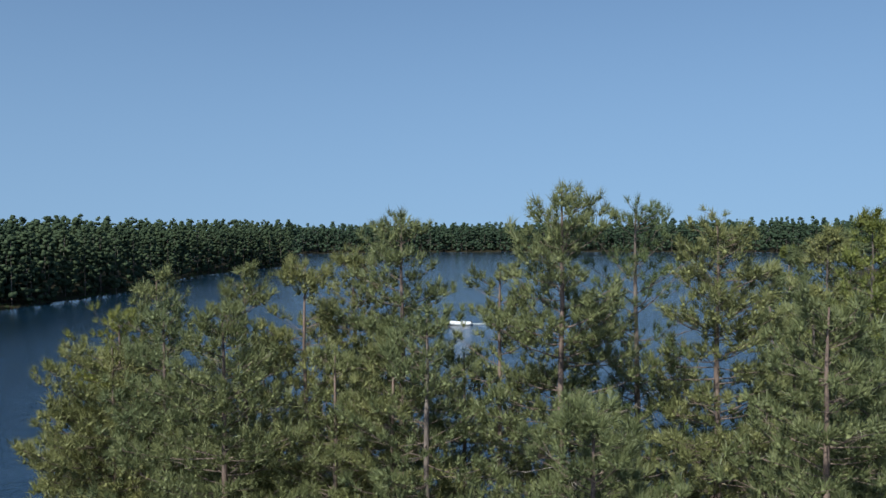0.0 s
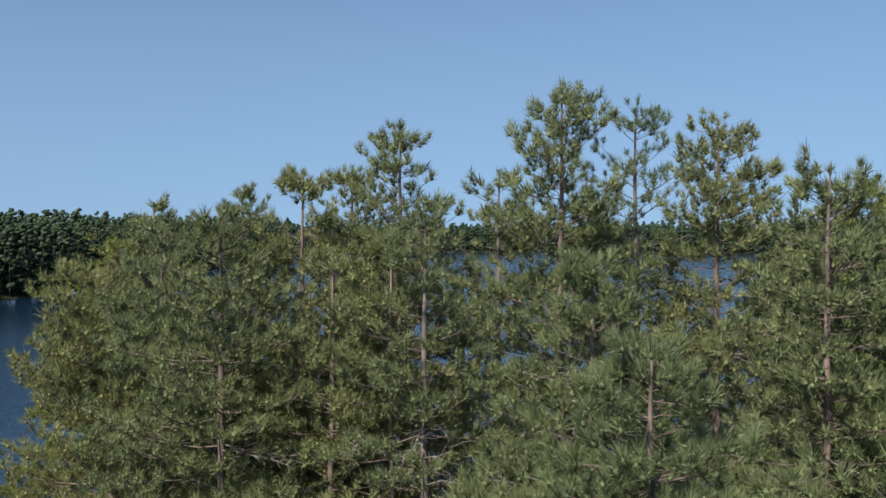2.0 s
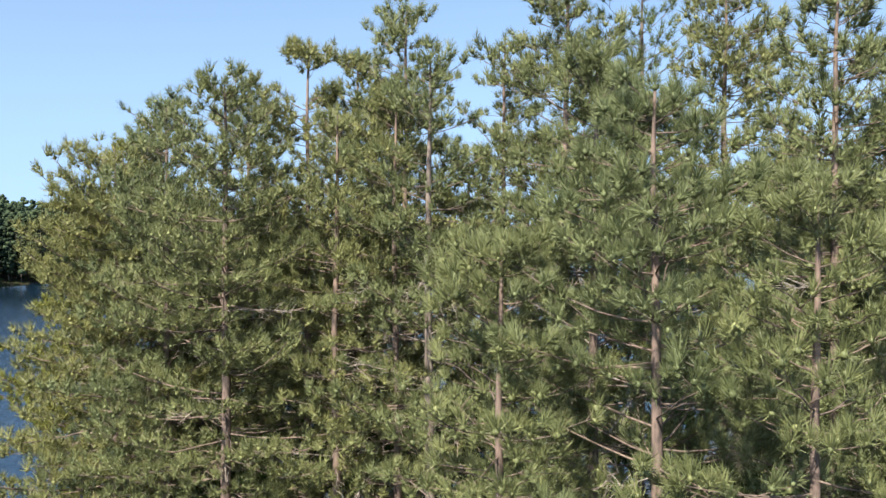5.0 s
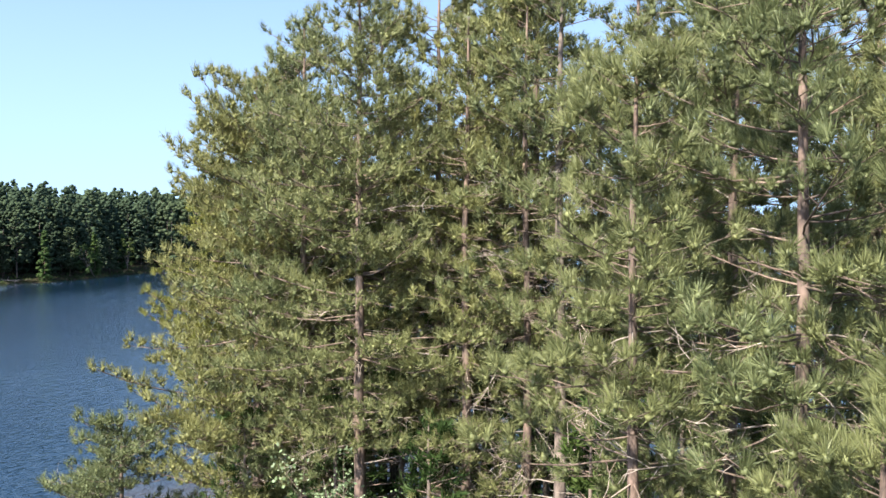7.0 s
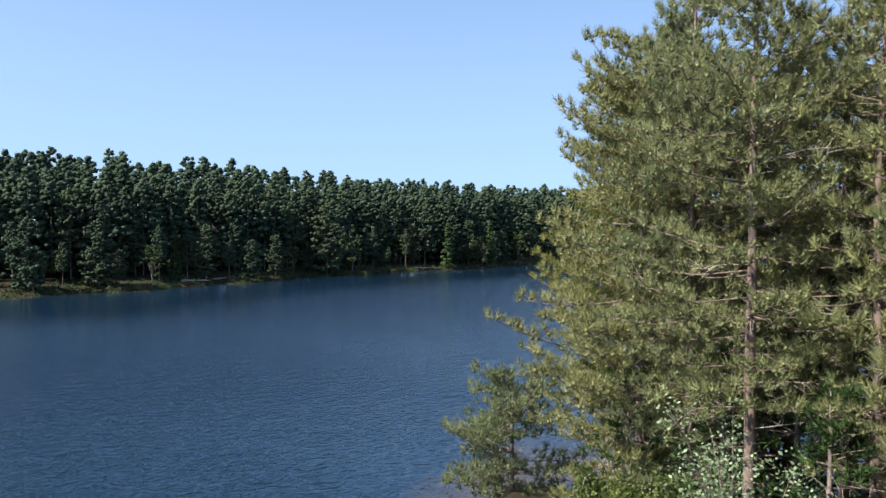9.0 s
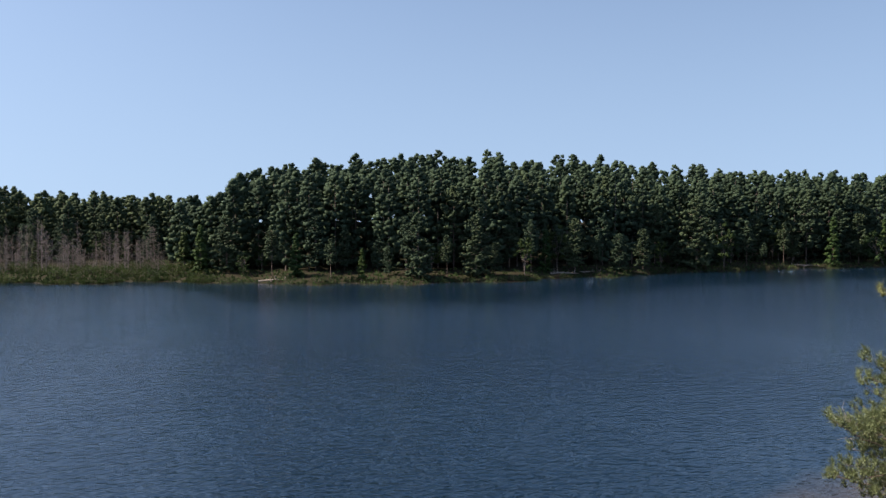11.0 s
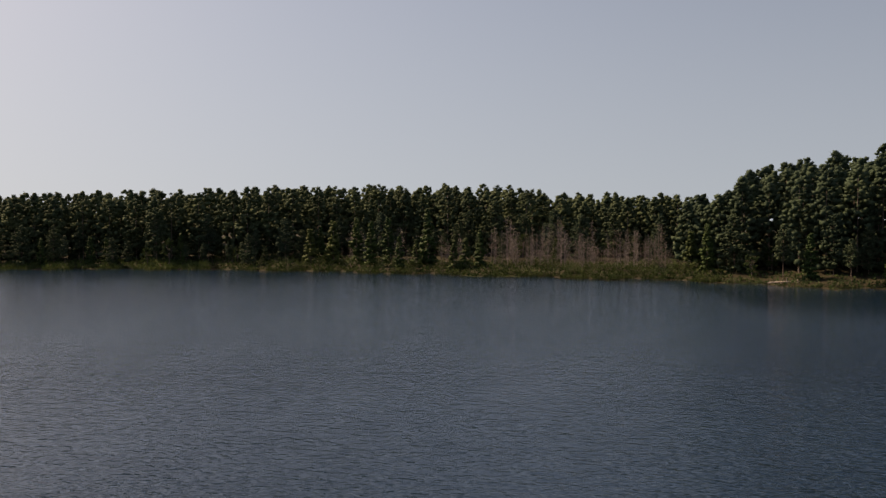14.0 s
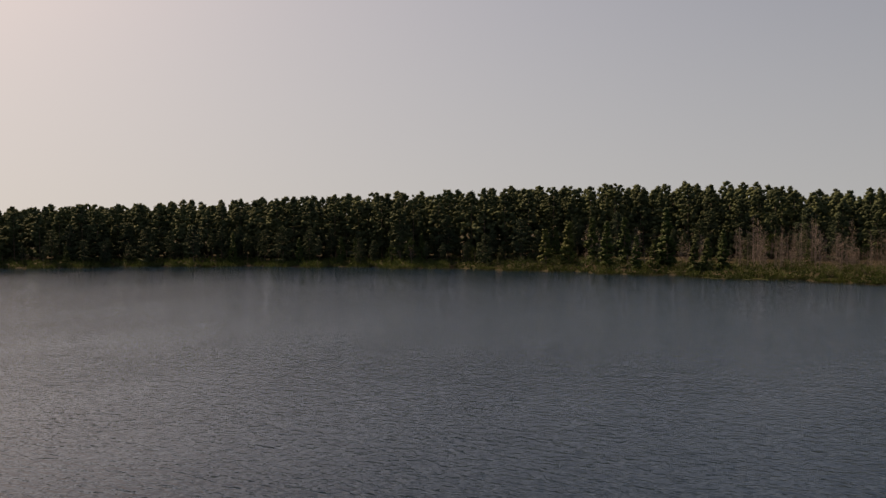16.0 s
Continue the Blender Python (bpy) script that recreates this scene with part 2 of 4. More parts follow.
def poms(rng, pos, way, size, count, width, flat=1.0, core=0.0, fine=False, long=1.15, bias=0.7, sunk=0.0):
    """Soft round tufts: a close, uneven core of needles with single needles standing out all round from it. Returns verts, triangles."""
    n = len(pos)
    p, d, s = np.repeat(pos, count, 0), np.repeat(way, count, 0), np.repeat(size, count)[:, None]
    v = unit(rng.normal(size=(len(p), 3)) + d * bias)
    v = (v + d * (v * d).sum(-1, keepdims=True) * (long - 1)) * [1, 1, flat]
    side = unit(np.cross(v, rng.normal(size=(len(p), 3)))) * width * rng.uniform(0.6, 1.4, (len(p), 1)) * 0.5
    root = p + v * s * (core * 0.5 + rng.uniform(0.0, 0.25, (len(p), 1))) - d * s * rng.uniform(0, 0.5, (len(p), 1))
    tip = p + (v + d * 0.12 + rng.normal(size=v.shape) * 0.08) * s * rng.uniform(0.62, 1.06, (len(p), 1))
    blades = np.stack([root - side, root + side, tip], 1).reshape(-1, 3)
    faces = np.arange(3 * len(p)).reshape(-1, 3)
    if not core:
        return blades, faces
    ball, ball_f = (ICO, ICO_F) if fine else (OCTA, OCTA_F)
    u = unit(np.cross(way, rng.normal(size=(n, 3))))
    axes = np.stack([u, np.cross(way, u), way * long], 1)
    off = ball @ axes * rng.uniform(0.78, 1.22, (n, len(ball), 1)) * [1, 1, flat]
    hearts = ((pos - way * (size * sunk)[:, None])[:, None] + off * (size * core)[:, None, None]).reshape(-1, 3)
    heart_f = (ball_f[None] + (np.arange(n) * len(ball))[:, None, None]).reshape(-1, 3)
    return np.concatenate([blades, hearts]), np.concatenate([faces, heart_f + len(blades)])


def leaves(rng, pos, size, count, spread):
    """Flat rhombic leaves scattered round points. Returns verts, quads."""
    p = np.repeat(pos, count, 0) + rng.normal(size=(len(pos) * count, 3)) * spread
    n = len(p)
    s = size * rng.uniform(0.6, 1.3, (n, 1))
    a = unit(rng.normal(size=(n, 3)) * [1, 1, 0.6])
    b = unit(np.cross(a, rng.normal(size=(n, 3))))
    verts = np.stack([p - a * s * 0.5, p + b * s * 0.3, p + a * s * 0.5, p - b * s * 0.3], 1).reshape(-1, 3)
    return verts, np.arange(4 * n).reshape(-1, 4)


def joined(bits):
    """Joins (verts, faces) pairs into one."""
    vs, fs, k = [], [], 0
    for v, f in bits:
        vs.append(v)
        fs.append(f + k)
        k += len(v)
    return np.concatenate(vs), fs


# ---- the lie of the land, by bearing (degrees to the left of +y) and distance ----
FAR_AZ = [-20, -9, 10, 23.6, 24.2, 27, 31, 35, 41, 45, 49, 56, 62, 70, 76, 81, 87, 90, 94, 104, 113, 121, 129, 136, 142, 149, 165, 185]
FAR_D = [690, 700, 715, 705, 490, 450, 388, 305, 265, 230, 215, 190, 168, 150, 146, 147, 152, 159, 158, 167, 182, 197, 210, 222, 230, 236, 250, 260]
NEAR_AZ = [-20, -15, -12, -8, -4, 0, 5, 20, 35, 44, 48, 54, 65, 90, 120, 150, 170, 185]
NEAR_D = [690, 600, 420, 140, 62, 46, 41, 39, 38, 36, 30, 22, 18, 14, 14, 16, 30, 60]
HILL_AZ = [-20, 0, 24, 31, 45, 55, 62, 70, 80, 84, 87.5, 100, 120, 150, 185]
HILL_H = [8, 5, 4, 4, 5, 7, 9, 10, 9, 7, 1.5, 3, 3, 2, 2]


def bearing(x, y):
    az = np.degrees(np.arctan2(-x, y))
    return np.where(az < -100, az + 360, az)


def land_height(x, y):
    """Ground height over the water level at z = 0; below 0 on the lake's bed."""
    x, y = np.asarray(x, float), np.asarray(y, float)
    az, d = bearing(x, y), np.hypot(x, y)
    wob = 2.2 * np.sin(az * 0.9) + 1.3 * np.sin(az * 2.3 + 1) + 0.7 * np.sin(az * 6.1)
    far, near = np.interp(az, FAR_AZ, FAR_D) + wob, np.interp(az, NEAR_AZ, NEAR_D) + 0.25 * wob * np.clip(d / 40, 0, 1)
    into_far, into_near = d - far, near - d
    hill = np.interp(az, HILL_AZ, HILL_H)
    s = np.clip(into_far / 95, 0, 1)
    high_far = 0.35 + into_far.clip(0, 8) * 0.1 + hill * s * s * (3 - 2 * s)
    high_near = 0.3 + into_near.clip(0, 9) * 0.2
    bed = -np.minimum(np.minimum(-into_far * 0.12, -into_near * 0.05), 3.0) - 0.02
    shore = lambda e, high: np.where(e > 0, np.minimum(high, e * 0.35), bed)
    z = np.where(into_far > into_near, shore(into_far, high_far), shore(into_near, high_near))
    dry = np.clip((-20 - az) / 8, 0, 1) + np.clip((az - 185) / 12, 0, 1)
    return z * (1 - dry) + dry * (2.0 + 0.8 * np.sin(x * 0.05) * np.cos(y * 0.04))


def place(az, d):
    return -math.sin(radians(az)) * d, math.cos(radians(az)) * d


def ground_sheet():
    az = np.radians(np.concatenate([np.arange(0, 22, 2.0), np.arange(22, 152, 0.75), np.arange(152, 360, 2.0)]))
    d = np.concatenate([np.linspace(1, 60, 30), np.linspace(63, 138, 16), np.linspace(140, 262, 82), np.linspace(266, 800, 48), np.geomspace(830, 4400, 14)])
    a, r = np.meshgrid(az, d)
    x, y = -np.sin(a) * r, np.cos(a) * r
    z = land_height(x, y)
    z += np.where(z > 0.3, 0.12 * np.sin(x * 1.3 + np.cos(y * 0.9)) * np.sin(y * 1.1), 0)
    verts = np.stack([x, y, z], -1).reshape(-1, 3)
    n, k = len(d), len(az)
    i, j = np.meshgrid(np.arange(n - 1), np.arange(k), indexing="ij")
    quads = np.stack([i * k + j, i * k + (j + 1) % k, (i + 1) * k + (j + 1) % k, (i + 1) * k + j], -1).reshape(-1, 4)
    verts = np.concatenate([verts, [[0, 0, verts[:k, 2].mean()]]])
    rim = np.arange(k)
    cap = np.stack([rim, (rim + 1) % k, 0 * rim + n * k], -1)
    return mesh_of("ground", verts, [quads[:, ::-1], cap], FLOOR, True)


tagged(new("ground", ground_sheet()), "brown forest floor sloping down to the lake bed", "ground", kind="structure")


def lake_sheet():
    """The water, with its depth and its distance from the shore, which the wind reaches, kept on the mesh."""
    az = np.radians(np.arange(0, 360, 1.5))
    d = np.concatenate([np.linspace(4, 60, 29), np.linspace(63, 270, 70), np.linspace(280, 720, 40), np.geomspace(760, 4300, 10)])
    a, r = np.meshgrid(az, d)
    x, y = -np.sin(a) * r, np.cos(a) * r
    n, k = len(d), len(az)
    i, j = np.meshgrid(np.arange(n - 1), np.arange(k), indexing="ij")
    quads = np.stack([i * k + j, i * k + (j + 1) % k, (i + 1) * k + (j + 1) % k, (i + 1) * k + j], -1).reshape(-1, 4)
    me = mesh_of("lake_water", np.stack([x, y, 0 * x], -1).reshape(-1, 3), [quads[:, ::-1]], WATER, True)
    b = bearing(x, y)
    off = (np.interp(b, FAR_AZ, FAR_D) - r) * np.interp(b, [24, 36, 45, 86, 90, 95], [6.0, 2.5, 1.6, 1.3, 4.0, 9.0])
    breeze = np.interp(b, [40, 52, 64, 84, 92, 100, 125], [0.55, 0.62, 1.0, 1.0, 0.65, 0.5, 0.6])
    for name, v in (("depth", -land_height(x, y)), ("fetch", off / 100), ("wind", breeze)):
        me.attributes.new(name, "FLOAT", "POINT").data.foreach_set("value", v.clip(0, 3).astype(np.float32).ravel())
    return me


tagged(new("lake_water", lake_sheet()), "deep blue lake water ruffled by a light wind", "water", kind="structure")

# ---- trees ----


def trunk_line(rng, height, lean, k=16):
    """The middle line of a trunk from its foot at the origin."""
    s = np.linspace(0, 1, k)
    bend = np.cumsum(rng.normal(size=(k, 2)) * 0.02 * height / k, 0)
    xy = s[:, None] ** 1.3 * np.array(lean) + bend - bend[0]
    return np.concatenate([xy, (s * height)[:, None]], 1)


def boughs(rng, line, low, high, reach, gap, per, rise=(0.05, 0.75), shape=0.55, fullness=0.9, k=6, dome=None):
    """Live limbs in whorls between two heights. Returns their paths (n, k, 3) and lengths."""
    z = []
    h = low
    while h < high - 0.25:
        z += list(h + gap * rng.uniform(-0.5, 0.5, rng.integers(per - 1, per + 2)))
        h += gap * rng.uniform(0.75, 1.25)
    z = np.array(z)
    z = z[rng.random(len(z)) < fullness]
    u = ((z - low) / (high - low)).clip(0, 1)
    outline = (1 - u ** dome[0]) ** dome[1] if dome else (1 - u) ** shape
    length = reach * outline * (0.62 + 0.38 * np.minimum(1, u * 4)) * rng.uniform(0.55, 1.15, len(z)) + (0.18 if dome else 0.3)
    turn = rng.uniform(0, 2 * np.pi, len(z))
    foot = np.stack([np.interp(z, line[:, 2], line[:, 0]), np.interp(z, line[:, 2], line[:, 1]), z], -1)
    slope = rise[0] + (rise[1] - rise[0]) * u**1.3 + rng.normal(size=len(z)) * 0.14
    out = np.stack([np.cos(turn), np.sin(turn), 0 * turn], -1)
    across = np.stack([-np.sin(turn), np.cos(turn), 0 * turn], -1)
    s = np.linspace(0, 1, k)[None, :, None]
    curl = (0.18 + 0.1 * rng.random(len(z)))[:, None, None]
    up = np.array([0, 0, 1.0])
    paths = foot[:, None] + length[:, None, None] * (out[:, None] * s + up * (slope[:, None, None] * s + curl * (s**2.2 - 0.55 * s)))
    wig = np.cumsum(rng.normal(size=(len(z), k, 2)), 1) * 0.05 * length[:, None, None] * s
    return paths + across[:, None] * wig[..., :1] + up * wig[..., 1:] * 0.6, length


def along(paths, which, s):
    """Points and tangents on paths at fractions s."""
    k = paths.shape[1] - 1
    f = np.clip(s * k, 0, k - 1e-6)
    i = f.astype(int)
    a, b = paths[which, i], paths[which, i + 1]
    return a + (b - a) * (f - i)[:, None], unit(b - a)


def sprays(rng, paths, length, spacing, first=0.35, droop=0.0, sub=3):
    """Side shoots on limbs and the tufts on them: shoot paths (m, 3, 3), tuft places, tuft directions."""
    n = np.maximum(2, (length * (1 - first) / spacing)).astype(int) + 1
    which = np.repeat(np.arange(len(length)), n)
    s = first + (1 - first) * rng.random(len(which)) ** 0.8
    foot, tan = along(paths, which, s)
    up = np.array([0, 0, 1.0])
    across = unit(np.cross(tan, up)) * rng.choice([-1, 1], len(which))[:, None]
    lean = rng.uniform(0.35, 1.15, (len(which), 1))
    way = unit(tan * np.cos(lean) + across * np.sin(lean) + up * rng.uniform(-0.05 - droop, 0.5 - droop, (len(which), 1)))
    far = (length[which] * (0.14 + 0.26 * (1 - s)) * rng.uniform(0.6, 1.3, len(which))).clip(0.22, 1.3)
    tip = foot + way * far[:, None] + up * (0.12 * far * (1 - 2 * droop))[:, None]
    shoots = np.stack([foot, tip], 1)
    spots, ways = [], []
    for q in range(sub):
        f = 1.0 - q * rng.uniform(0.2, 0.45, (len(which), 1))
        spots.append(foot + (tip - foot) * f + rng.normal(size=tip.shape) * 0.11 * (q > 0) + up * 0.05)
        ways.append(unit(way * 0.5 + up * (0.85 - droop) + rng.normal(size=tip.shape) * 0.25))
    ends, end_way = paths[:, -1], unit(paths[:, -1] - paths[:, -2])
    return shoots, np.concatenate([ends, *spots]), np.concatenate([unit(end_way + [0, 0, 0.7]), *ways]), which


def fans(rng, paths, length, gap, zone=2.0, step=0.34, droop=0.0):
    """The leafy outer part of limbs: side shoots to both sides that form flat fans, with tufts along them. Returns shoots, tuft places, directions, limb of each shoot."""
    first = np.maximum(0.06, 1 - zone / length)
    n = np.maximum(3, length * (1 - first) / gap).astype(int)
    which = np.repeat(np.arange(len(length)), n)
    rank = np.concatenate([np.arange(k) for k in n])
    s = (first[which] + (1 - first[which]) * (rank + rng.uniform(0.1, 0.9, len(which))) / n[which]).clip(0, 0.97)
    foot, tan = along(paths, which, s)
    up = np.array([0, 0, 1.0])
    across = unit(np.cross(tan, up)) * np.where((rank + which) % 2 == 0, 1, -1)[:, None]
    lean = rng.uniform(0.6, 1.1, (len(which), 1))
    way = unit(tan * np.cos(lean) + across * np.sin(lean) + up * rng.uniform(-0.08 - droop, 0.3 - droop, (len(which), 1)))
    far = ((0.2 + 0.5 * np.minimum(length[which], zone * 1.3) * (1 - s) ** 0.8) * rng.uniform(0.65, 1.2, len(which))).clip(0.18, 1.3)
    tip = foot + way * far[:, None] + up * (0.1 * far)[:, None]
    spots, ways = [paths[:, -1]], [unit(unit(paths[:, -1] - paths[:, -2]) + [0, 0, 0.9])]
    for q in range(4):
        at = far - q * step
        on = at > 0.1
        spots.append((foot + (tip - foot) * (at / far)[:, None] + up * 0.07 + rng.normal(size=tip.shape) * 0.07 * (q > 0))[on])
        ways.append(unit(way * 0.55 + up * (0.9 - droop) + rng.normal(size=tip.shape) * 0.28)[on])
    return np.stack([foot, tip], 1), np.concatenate(spots), np.concatenate(ways), which


def dead_limbs(rng, line, low, high, count, reach, k=5):
    z = rng.uniform(low, high, count)
    turn = rng.uniform(0, 2 * np.pi, count)
    L = reach * rng.uniform(0.35, 1.1, count)
    foot = np.stack([np.interp(z, line[:, 2], line[:, 0]), np.interp(z, line[:, 2], line[:, 1]), z], -1)
    out = np.stack([np.cos(turn), np.sin(turn), rng.uniform(-0.35, 0.35, count)], -1)
    s = np.linspace(0, 1, k)[None, :, None]
    p = foot[:, None] + out[:, None] * s * L[:, None, None]
    return p + np.cumsum(rng.normal(size=p.shape), 1) * 0.09 * L[:, None, None] * s, L


def twigs(rng, paths, L, per, size=0.4):
    which = np.repeat(np.arange(len(L)), per)
    foot, tan = along(paths, which, rng.uniform(0.3, 1, len(which)))
    way = unit(tan + rng.normal(size=tan.shape) * 0.75)
    far = (L[which] * size * rng.uniform(0.4, 1.2, len(which)))[:, None]
    kink = unit(way + rng.normal(size=tan.shape) * 0.5)
    return np.stack([foot, foot + way * far * 0.5, foot + way * far * 0.5 + kink * far * 0.5], 1)


def pine_tree(x, y, top, low, reach, girth, needles=NEEDLE, seed=1, lean=(0, 0), gap=0.5, per=6, count=40, spacing=0.31, tuft=0.235, core=0.25,
              width=0.0215, dead=18, fullness=0.9, label="", kind_name="pine_tree", bark_mat=None, rise=(-0.1, 0.45), dome=(1.9, 0.72), droop=0.0, zone=2.4, step=0.32):
    """A tall pine: bent tapering trunk, whorls of limbs that end in fans of tufted shoots, dead lower limbs."""
    rng = np.random.default_rng(seed)
    base = float(land_height(x, y)) - 0.15
    height = top - base - 0.1
    line = trunk_line(rng, height - 0.2, lean)
    line[:, :2] -= np.linspace(0, 1, len(line))[:, None] * line[-1, :2]
    root = new(kind_name)
    root.location = (x, y, base)
    tagged(root, label, "pine tree", "pines of the near stand")
    s = np.linspace(0, 1, len(line))
    girths = girth * (1 - s) ** 0.75 + 0.02 + 0.35 * girth * np.exp(-s * height / 0.5)
    v, q = tubes(line[None], girths[None], 12)
    part("trunk", mesh_of("trunk", v, [q], bark_mat or BARK, True), root)
    low -= base
    paths, L = boughs(rng, line, low, height, reach, gap, per, rise, 0.5, fullness, dome=dome)
    shoots, spots, ways, which = fans(rng, paths, L, spacing, zone, step, droop)
    thick = (0.0062 * L + 0.006)[:, None] * np.linspace(1, 0.28, paths.shape[1])
    for i in range(len(L)):
        mine = shoots[which == i]
        bits = [tubes(paths[i : i + 1], thick[i : i + 1], 5), tubes(mine, np.tile([0.010, 0.005], (len(mine), 1)), 3)]
        part("limb", mesh_of("limb", *joined(bits), LIMB, True), root)
    ring = np.arange(5) * 1.2566 + rng.uniform(0, 6)
    crown_top = line[-1] + np.concatenate([[[0, 0, 0.12]], np.stack([0.2 * np.cos(ring), 0.2 * np.sin(ring), -0.12 - 0.25 * rng.random(5)], -1)])
    spots = np.concatenate([spots, crown_top])
    ways = np.concatenate([ways, unit(crown_top - line[-1] + [0, 0, 0.6])])
    size = tuft * rng.uniform(0.72, 1.2, len(spots))
    v, f = poms(rng, spots, ways, size, count, width, core=core, sunk=0.3)
    part("needles", mesh_of("needles", v, [f], needles, True), root)
    if dead:
        dp, dl = dead_limbs(rng, line, max(1.5, low - 6.5), low + 0.55 * (height - low), dead, min(2.6, reach * 0.8))
        tw = twigs(rng, dp, dl, 14, 0.34).reshape(len(dl), 14, 3, 3)
        thin = (0.006 * dl + 0.005)[:, None] * np.linspace(1, 0.3, 5)
        for i in range(len(dl)):
            bits = [tubes(dp[i : i + 1], thin[i : i + 1], 4), tubes(tw[i], np.tile([0.008, 0.006, 0.003], (14, 1)), 3)]
            part("dead_branch", mesh_of("dead_branch", *joined(bits), DEADWOOD, True), root, "bare grey dead branch")
    return root


RED = "tall red pine with tufted green needles and a reddish trunk"
OPEN = dict(fullness=0.7, zone=1.55, dead=30)
BACK = dict(count=18, width=0.034, spacing=0.42, tuft=0.27, gap=0.56)
# x, y, top, lowest live limb, reach, trunk radius, look
STAND = [
    (-2.4, 22.0, 22.9, 10.5, 2.9, 0.16, dict(fullness=0.95, zone=2.1)),
    (1.5, 23.3, 22.0, 11.0, 3.0, 0.16, dict(fullness=0.88, zone=2.1)),
    (-7.5, 24.7, 22.1, 9.5, 3.3, 0.17, dict(fullness=0.8, zone=1.9)),
    (-10.0, 23.2, 20.9, 9.0, 2.3, 0.13, OPEN),
    (-9.6, 26.2, 21.2, 7.0, 3.0, 0.16, {}),
    (-13.8, 26.8, 20.3, 5.5, 3.4, 0.16, {}),
    (-11.5, 21.0, 19.5, 7.0, 3.8, 0.17, {}),
    (-18.8, 29.3, 20.0, 4.0, 3.4, 0.17, BACK),
    (-17.2, 24.2, 18.2, 2.4, 5.2, 0.18, dict(dome=(1.5, 0.6), tuft=0.27, zone=2.6)),
    (-14.8, 23.4, 19.3, 3.6, 4.0, 0.16, {}),
    (-5.6, 20.5, 19.8, 8.0, 2.8, 0.17, dict(bark_mat=BARK_GREY, fullness=0.62, zone=1.5, dead=30)),
    (-6.7, 21.2, 19.0, 8.0, 2.6, 0.13, OPEN),
    (-8.4, 21.4, 18.6, 5.5, 2.8, 0.14, OPEN),
    (-4.3, 23.6, 20.8, 9.0, 2.4, 0.14, OPEN),
    (3.3, 18.3, 20.4, 7.5, 3.0, 0.15, {}),
    (-1.15, 15.6, 18.6, 7.0, 2.8, 0.14, dict(count=72, width=0.0145, zone=1.7, dead=26)),
    (-0.1, 12.4, 17.5, 6.5, 2.9, 0.135, dict(count=84, width=0.0128, spacing=0.29, tuft=0.225, fullness=0.85, zone=1.35, dead=34)),
    (-2.3, 12.6, 15.3, 6.5, 2.3, 0.11, dict(count=84, width=0.0128, spacing=0.29, tuft=0.225, fullness=0.85, zone=1.35, dead=34)),
    (1.9, 11.6, 15.9, 5.5, 2.5, 0.12, dict(count=84, width=0.0128, spacing=0.29, tuft=0.225, fullness=0.85, zone=1.35, dead=34)),
    (0.75, 9.6, 11.0, 4.0, 1.8, 0.09, dict(count=90, width=0.012, spacing=0.3, tuft=0.22, fullness=1.0, dead=8)),
    (5.2, 20.5, 19.6, 7.0, 3.1, 0.15, {}),
    (6.6, 16.8, 18.3, 6.0, 2.9, 0.15, {}),
    (-10.8, 30.5, 17.0, 4.0, 3.0, 0.15, BACK),
    (-14.8, 30.2, 17.2, 4.0, 3.0, 0.15, BACK),
    (-16.0, 27.0, 16.8, 3.0, 3.2, 0.15, BACK),
    (-6.2, 27.4, 17.8, 4.0, 3.0, 0.15, BACK),
    (-2.6, 26.8, 17.0, 4.0, 3.0, 0.15, BACK),
    (0.8, 27.6, 17.4, 4.0, 3.0, 0.15, BACK),
    (3.8, 26.2, 18.2, 6.0, 2.8, 0.15, BACK),
]
for i, (x, y, top, low, reach, girth, more) in enumerate(STAND):
    pine_tree(x, y, top, low, reach, girth, seed=100 + i, label=RED, **more)
pine_tree(-19.7, 28.2, 18.6, 2.2, 5.0, 0.16, NEEDLE_YELLOW, 140, label="red pine with yellowing needles at the tip of the point", zone=2.6, dome=(1.5, 0.6))
pine_tree(-23.6, 24.6, 5.6, 0.7, 3.0, 0.08, NEEDLE, 142, label="low bushy red pine at the edge of the water", dead=6, gap=0.36, tuft=0.25)
pine_tree(-0.6, 24.2, 22.5, 10.0, 3.2, 0.16, NEEDLE_PALE, 141, count=46, tuft=0.2, core=0.2, width=0.014, gap=0.7, spacing=0.36, fullness=0.8, rise=(0.1, 0.7), step=0.28,
          label="pale feathery white pine with upswept limbs", bark_mat=BARK_GREY)

# white pines farther back along the shore
for i, (az, d, top, reach) in enumerate([(-12.6, 66, 22.4, 5.0), (-10.2, 74, 21.6, 4.6), (-15.5, 58, 21.8, 5.0), (-8.6, 92, 19.6, 4.5), (-13.8, 84, 22.4, 5.0),
                                         (-11.4, 98, 21.0, 4.6), (-8.0, 118, 18.6, 4.5), (-6.9, 105, 16.5, 4.0), (-17.5, 70, 22.4, 5.0), (-9.4, 60, 17.5, 4.2)]):
    pine_tree(*place(az, d), top, 3.0, reach, 0.2, (NEEDLE_YELLOW, NEEDLE)[i % 2], 170 + i, gap=1.0, per=6, count=24, spacing=0.6, tuft=0.5, core=0.3, width=0.06, zone=3.4, step=0.6,
              dead=0, rise=(-0.1, 0.4), bark_mat=BARK_GREY, label="broad white pine with layered yellow-green boughs", kind_name="white_pine_tree")

# ---- young firs and saplings under the stand ----


